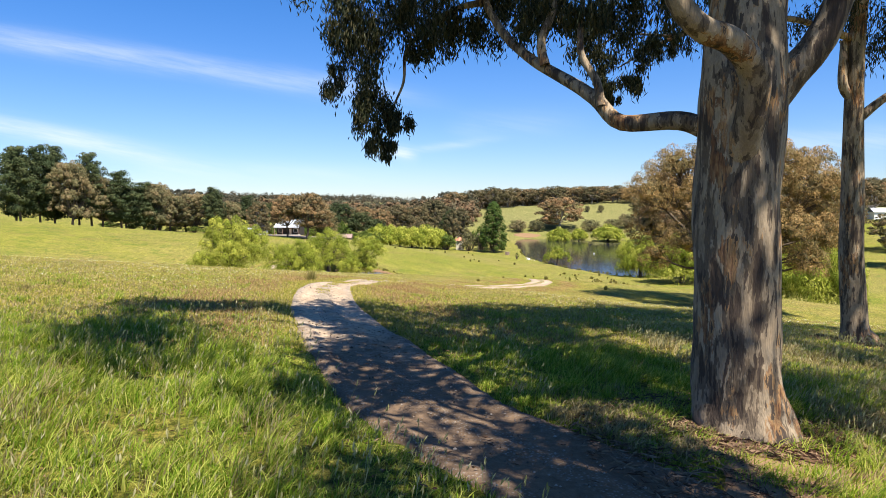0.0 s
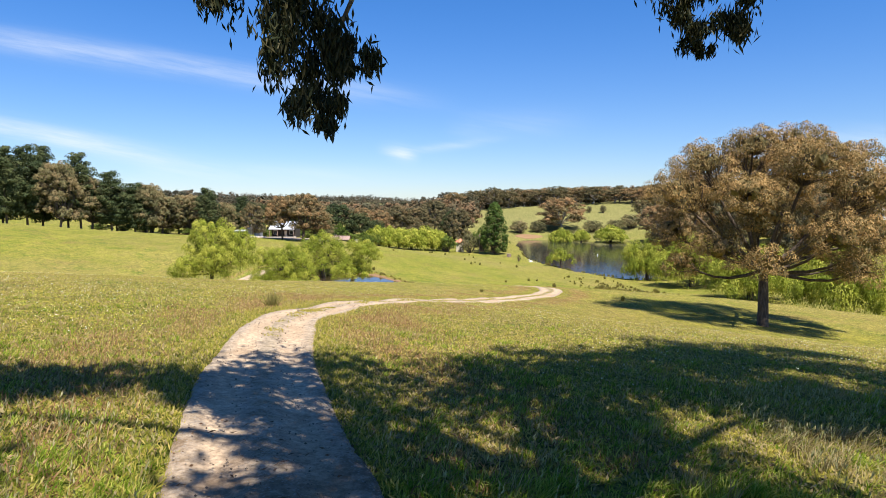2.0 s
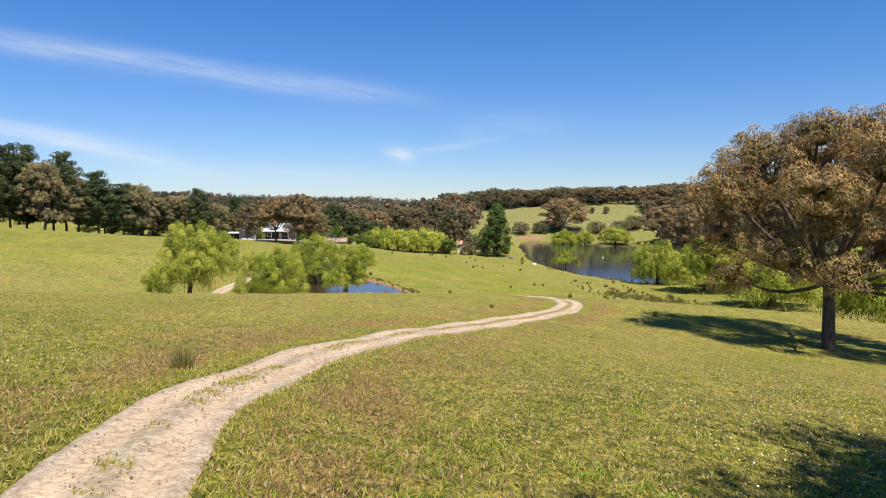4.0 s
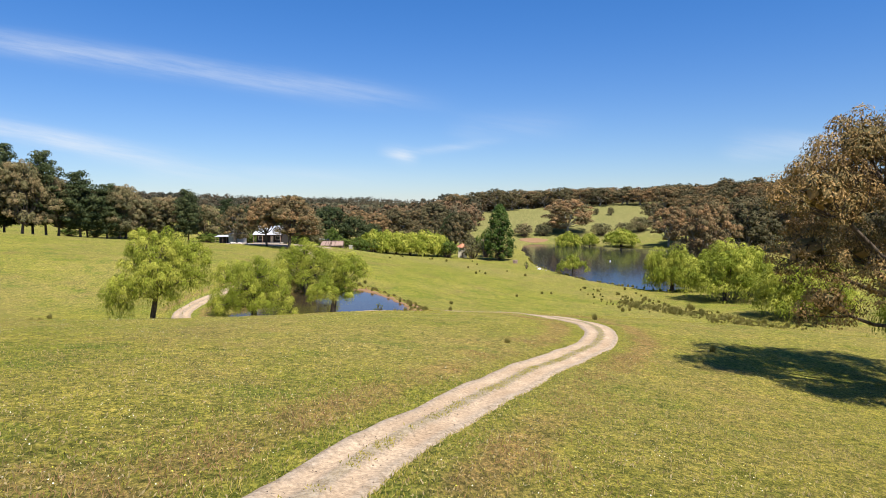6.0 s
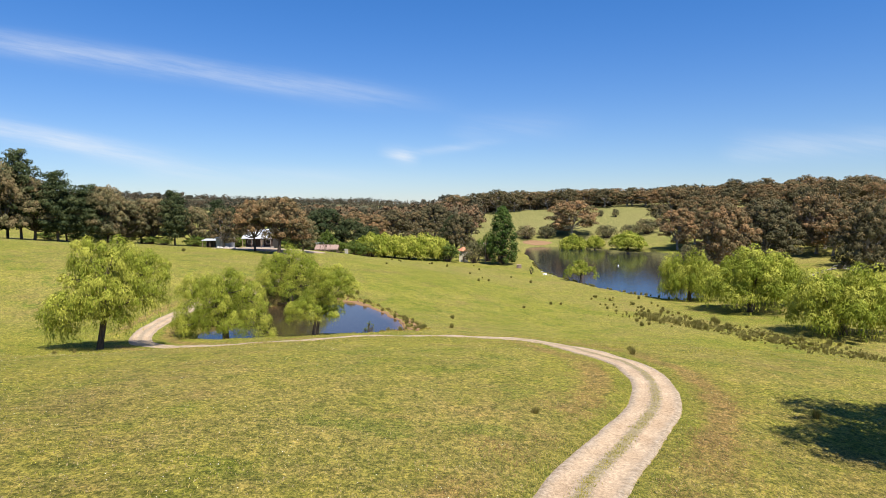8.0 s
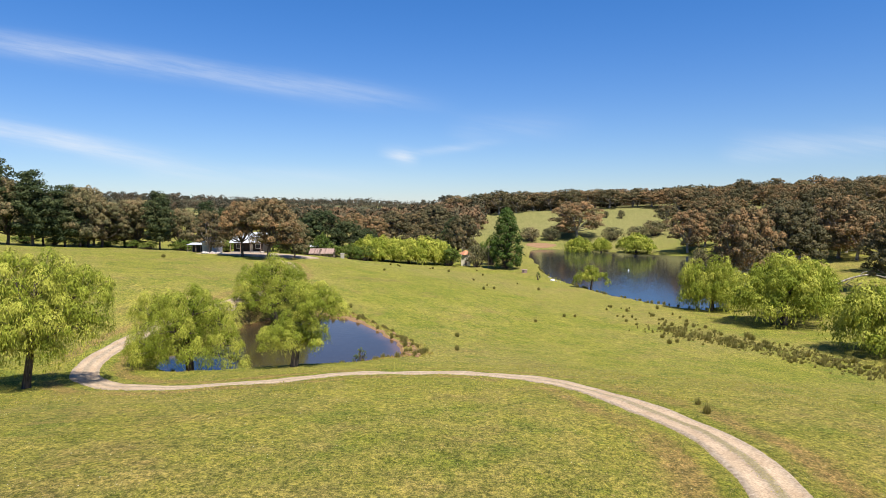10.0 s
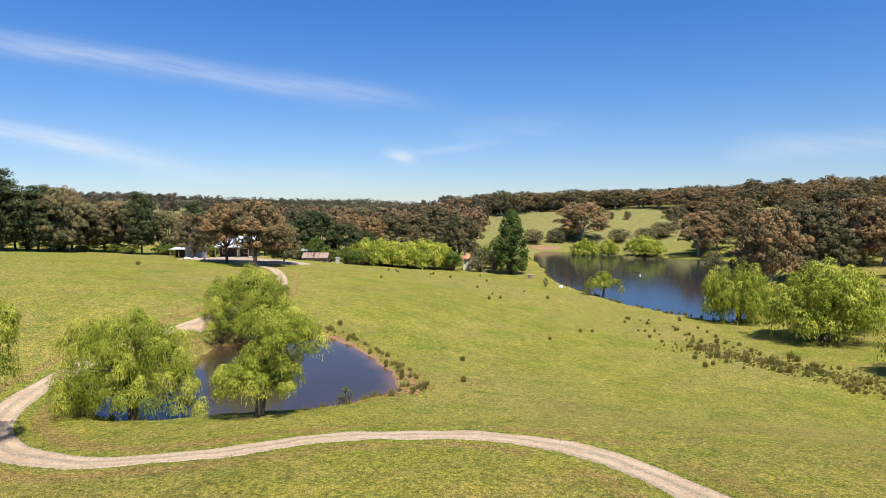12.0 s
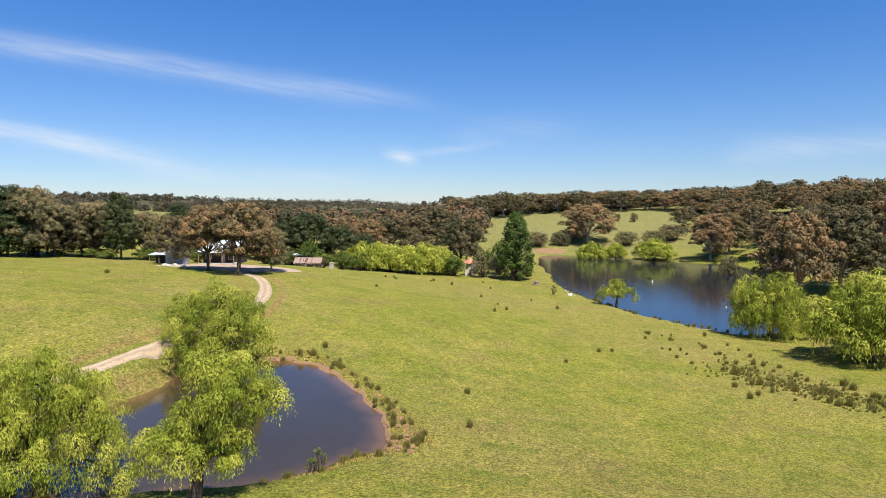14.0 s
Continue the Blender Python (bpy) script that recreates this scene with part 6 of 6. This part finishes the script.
def pump_shed(x, y, w, h, wall, roof, label, name="pump_shed"):
    thing = new(name)
    thing.location = (x, y, height_at(x, y))
    part("wall", box((-w / 2, -w / 2, -0.3), (w / 2, w / 2, h), 0.02), wall, thing)
    v, q = [], []
    r = w * 0.82
    tube(v, q, [(0, 0, h - 0.02), (0, 0, h + 0.05), (0, 0, h + w * (0.45 if h > 2 else 0.12))], [r, r, 0.06], 4)
    ob = piece("roof", mesh_of("small_roof", v, q, roof, False), thing)
    part("door", box((-0.35, -w / 2 - 0.04, 0), (0.35, -w / 2, min(1.9, h * 0.85)), 0.01), WOOD, thing)
    tagged(thing, label, "shed")


pump_shed(7.9, 291, 3.6, 4.2, CREAM, TILE, "cream garden hut with a terracotta roof", "garden_hut")
pump_shed(27.2, 265, 1.6, 1.1, WOOD, WOOD, "small brown timber pump box on the dam bank")


def far_house(x, y, w, label):
    thing = new("farmhouse")
    thing.location = (x, y, height_at(x, y))
    part("wall", box((-w / 2, 0, -1), (w / 2, w * 0.6, 3.0)), PAINT, thing)
    sheet("roof", [(-w * 0.55, -0.5, 2.9), (w * 0.55, -0.5, 2.9), (w * 0.5, w * 0.3, 5.0), (-w * 0.5, w * 0.3, 5.0)], 0.08, TIN, thing)
    sheet("roof", [(w * 0.55, w * 0.6 + 0.5, 2.9), (-w * 0.55, w * 0.6 + 0.5, 2.9), (-w * 0.5, w * 0.3, 5.0), (w * 0.5, w * 0.3, 5.0)], 0.08, TIN, thing)
    for f in (-0.3, 0.0, 0.3):
        part("window", box((w * f - 0.6, -0.05, 1.0), (w * f + 0.6, 0.02, 2.2)), GLASS, thing)
    tagged(thing, label, "house")


far_house(205, 292, 12, "distant white farmhouse on the hillside")
far_house(-104, 470, 5, "distant pale house among dark trees")


def pole():
    thing = new("power_pole")
    thing.location = (16.2, 283, height_at(16.2, 283))
    piece("post", beam(np.array((0, 0, -0.5)), np.array((0, 0, 8.5)), 0.14), thing)
    part("crossarm", box((-0.9, -0.06, 7.7), (0.9, 0.06, 7.85), 0.01), WOOD, thing)
    for x in (-0.7, 0.7):
        part("insulator", box((x - 0.06, -0.06, 7.85), (x + 0.06, 0.06, 8.1), 0.02), PAINT, thing)
    tagged(thing, "timber power pole beside the poplar", "pole")


pole()


def dinghy():
    thing = new("dinghy")
    thing.location = (33.0, 242.5, height_at(33.0, 242.5))
    thing.rotation_euler = (0, 0, radians(70))
    bm = bmesh.new()
    prev = None
    for i in range(9):
        f = i / 8
        w = 0.62 * math.sin(math.pi * (0.12 + 0.80 * f)) ** 0.6
        ring = [bm.verts.new((-1.3 + 2.6 * f, w * math.cos(a), 0.02 + 0.5 * math.sin(a) * (0.7 + 0.3 * math.sin(math.pi * f)))) for a in np.linspace(0, math.pi, 9)]
        if prev:
            for a, b, c, d in zip(prev[:-1], prev[1:], ring[1:], ring[:-1]):
                bm.faces.new((a, b, c, d))
        else:
            bm.faces.new(ring)
        prev = ring
    bm.faces.new(prev[::-1])
    bmesh.ops.recalc_face_normals(bm, faces=bm.faces[:])
    part("hull", bm, PAINT, thing)
    part("keel", box((-1.2, -0.03, 0.48), (1.2, 0.03, 0.58), 0.01), WOOD, thing)
    tagged(thing, "white upturned dinghy on the dam bank", "boat")


dinghy()


def buoy(x, y, s):
    thing = new("buoy")
    thing.location = (x, y, DAM_Z)
    v, q = [], []
    tube(v, q, [(0, 0, z * s) for z in (-0.3, -0.2, 0.0, 0.25, 0.5, 0.7, 0.95, 1.2)], [s * r for r in (0.05, 0.3, 0.42, 0.44, 0.34, 0.14, 0.12, 0.03)], 14)
    piece("float", mesh_of("buoy_float", v, q, PAINT, True), thing)
    tagged(thing, "white buoy floating on the dam", "buoy")


buoy(66.0, 275, 0.6)
buoy(67.5, 225, 0.35)


def boulders(name, label, group, spots, mat):
    rng = random.Random(151)
    for x, y, s in spots:
        bm = bmesh.new()
        bmesh.ops.create_icosphere(bm, subdivisions=2, radius=s)
        seed = Vector((rng.uniform(0, 50), rng.uniform(0, 50), 0))
        for v in bm.verts:
            v.co *= 1 + 0.45 * noise.noise(v.co * (1.3 / s) + seed)
            v.co.z *= 0.65
        me = bpy.data.meshes.new(name)
        bm.to_mesh(me)
        bm.free()
        me.materials.append(mat)
        ob = new(name, me)
        ob.location = (x, y, height_at(x, y) + s * 0.2)
        tagged(ob, label, "rock", group)


rnd = random.Random(152)
boulders("rock", "pale rock in a heap by the yard", "rock heap", [(-60 + rnd.gauss(0, 1.6), 207 + rnd.gauss(0, 1.0), rnd.uniform(0.25, 0.6)) for i in range(22)], STONE)
boulders("rock", "pale rock at the water's edge", "shore rocks", [(34.2 + rnd.uniform(-1.5, 1), 244 + rnd.uniform(-6, 8), rnd.uniform(0.15, 0.35)) for i in range(6)], STONE)
boulders("clod", "broken clay lump on the pond bank", "clay lumps", [(-4.2 + rnd.gauss(0, 0.9), 117.0 + rnd.gauss(0, 1.2), rnd.uniform(0.1, 0.3)) for i in range(26)] + [(POND[k][0] + rnd.uniform(0.0, 1.6), POND[k][1] + rnd.uniform(-0.4, 1.2), rnd.uniform(0.08, 0.24)) for k in [rnd.randrange(15, 46) for i in range(70)]], SAND)


def fallen_limb(pts, r, label):
    thing = new("fallen_limb")
    v, q = [], []
    p = [(x, y, height_at(x, y) + z) for x, y, z in pts]
    line = bend(p, 4)
    tube(v, q, line, np.linspace(r, r * 0.25, len(line)), 7, 0.05)
    for i in (5, 8, 11):
        if i < len(line):
            tube(v, q, [line[i], line[i] + [0.8, -0.3, 1.0], line[i] + [1.9, -0.4, 1.3]], [r * 0.5, r * 0.35, r * 0.1], 5)
    me = mesh_of("fallen_limb", v, q, BARK_PALE, True)
    thing.data = None
    piece("wood", me, thing)
    tagged(thing, label, "branch")


fallen_limb([(103, 214, 0.3), (107, 213, 1.8), (111, 212, 2.2), (115, 212, 0.9), (117, 212, 0.2)], 0.3, "bleached fallen limb below the gums")
fallen_limb([(92, 206, 0.3), (96, 205, 1.6), (99, 204, 1.9), (102, 204, 0.4)], 0.25, "bleached fallen limb below the gums")


# sapling on the dam bank, reeds in the pond
set_out([shrub("sapling", 161, GREEN_LEAF, 2.6, 0.9, 0.15, 16, 22)], [(28.5, 243, 2.8, 2.0), (-9.0, 110.5, 1.6, 1.2), (-9.6, 110.8, 1.2, 1.0)], "thin green sapling at the water's edge", "sapling", "saplings", 16)


# ---------------------------------------------------------------- bark and leaf litter, flowers
def litter(name, label, mat, count, seed, mid, spread, length, width):
    rng = np.random.default_rng(seed)
    a, r = rng.uniform(0, 2 * math.pi, count), np.sqrt(rng.uniform(0.1, 1, count)) * spread
    x, y = mid[0] + np.cos(a) * r, mid[1] + np.sin(a) * r
    z = ground_height(x, y, False) + 0.05
    w = np.stack([rng.normal(size=count), rng.normal(size=count), rng.normal(size=count) * 0.12], 1)
    v, q = leaves(np.stack([x, y, z], 1), w, length * rng.uniform(0.4, 1.6, count), width * rng.uniform(0.6, 1.5, count), rng, 0.3)
    tagged(new(name, mesh_of(name, v, q, mat)), label, "litter", kind="stuff")


LITTER = material("bark_litter", leaf_shader((0.070, 0.036, 0.020), (0.150, 0.082, 0.042), (0.26, 0.165, 0.095), 0.0), 0.8, spec=0.2)
litter("bark_litter", "brown bark strips and dead leaves under the gum", LITTER, 4200, 171, (4.2, 6.9), 2.7, 0.13, 0.02)
litter("bark_litter", "heap of shed bark round the trunk", LITTER, 2600, 174, (3.93, 8.1), 1.25, 0.22, 0.035)
litter("bark_litter", "brown bark strips and dead leaves under the gum", LITTER, 500, 172, (12.4, 18.5), 1.3, 0.3, 0.05)
litter("leaf_litter", "dead leaves scattered on the track", LITTER, 1600, 173, (0.5, 9.0), 6.5, 0.08, 0.02)

FLOWER = material("pasture_flower", leaf_shader((0.55, 0.50, 0.06), (0.62, 0.58, 0.20), (0.66, 0.64, 0.50), 0.0), 0.7)
rng = np.random.default_rng(181)
xy = wedge(22, 95, 0.75)(rng, 22000)
keep = (from_line(xy[:, 0], xy[:, 1], TRACK) > HALF + 0.2) & (np.sin(xy[:, 0] * 0.21 + 2) * np.sin(xy[:, 1] * 0.17) > -0.25)
xy = xy[keep]
fz = ground_height(xy[:, 0], xy[:, 1]) + 0.10
fv, fq = leaves(np.stack([xy[:, 0], xy[:, 1], fz], 1), rng.normal(size=(len(xy), 3)) * [1, 1, 0.3], 0.035, 0.035, rng)
tagged(new("pasture_flowers", mesh_of("pasture_flowers", fv, fq, FLOWER)), "tiny yellow and white flowers in the pasture", "flowers", kind="stuff")

PEBBLE = material("track_pebble", leaf_shader((0.10, 0.075, 0.055), (0.20, 0.155, 0.115), (0.31, 0.25, 0.19), 0.0), 0.9, spec=0.1)
# loose stones on the near stretch of the track
rng = np.random.default_rng(191)
k = rng.integers(0, 80, 2600)
xy = TRACK[k] + (TRACK[k + 1] - TRACK[k]) * rng.uniform(0, 1, (len(k), 1)) + rng.normal(0, 0.55, (len(k), 2))
d = from_line(xy[:, 0], xy[:, 1], TRACK)
xy = xy[d < HALF * 0.9]
sz = ground_height(xy[:, 0], xy[:, 1], False)
corner = np.array([(1, 0, 0), (0, 1, 0), (-1, 0, 0), (0, -1, 0), (0, 0, 0.8), (0, 0, -0.6)], float)
tri = np.array([(0, 1, 4), (1, 2, 4), (2, 3, 4), (3, 0, 4), (1, 0, 5), (2, 1, 5), (3, 2, 5), (0, 3, 5)])
size = rng.uniform(0.007, 0.021, (len(xy), 1, 1))
sv = np.stack([xy[:, 0], xy[:, 1], sz + 0.02], 1)[:, None] + corner[None] * size * rng.uniform(0.6, 1.4, (len(xy), 6, 1))
sf = (np.arange(len(xy))[:, None, None] * 6 + tri[None]).reshape(-1, 3)
tagged(new("loose_stones", mesh_of("loose_stones", sv.reshape(-1, 3), sf, PEBBLE)), "small loose stones on the gravel track", "stones", kind="stuff")
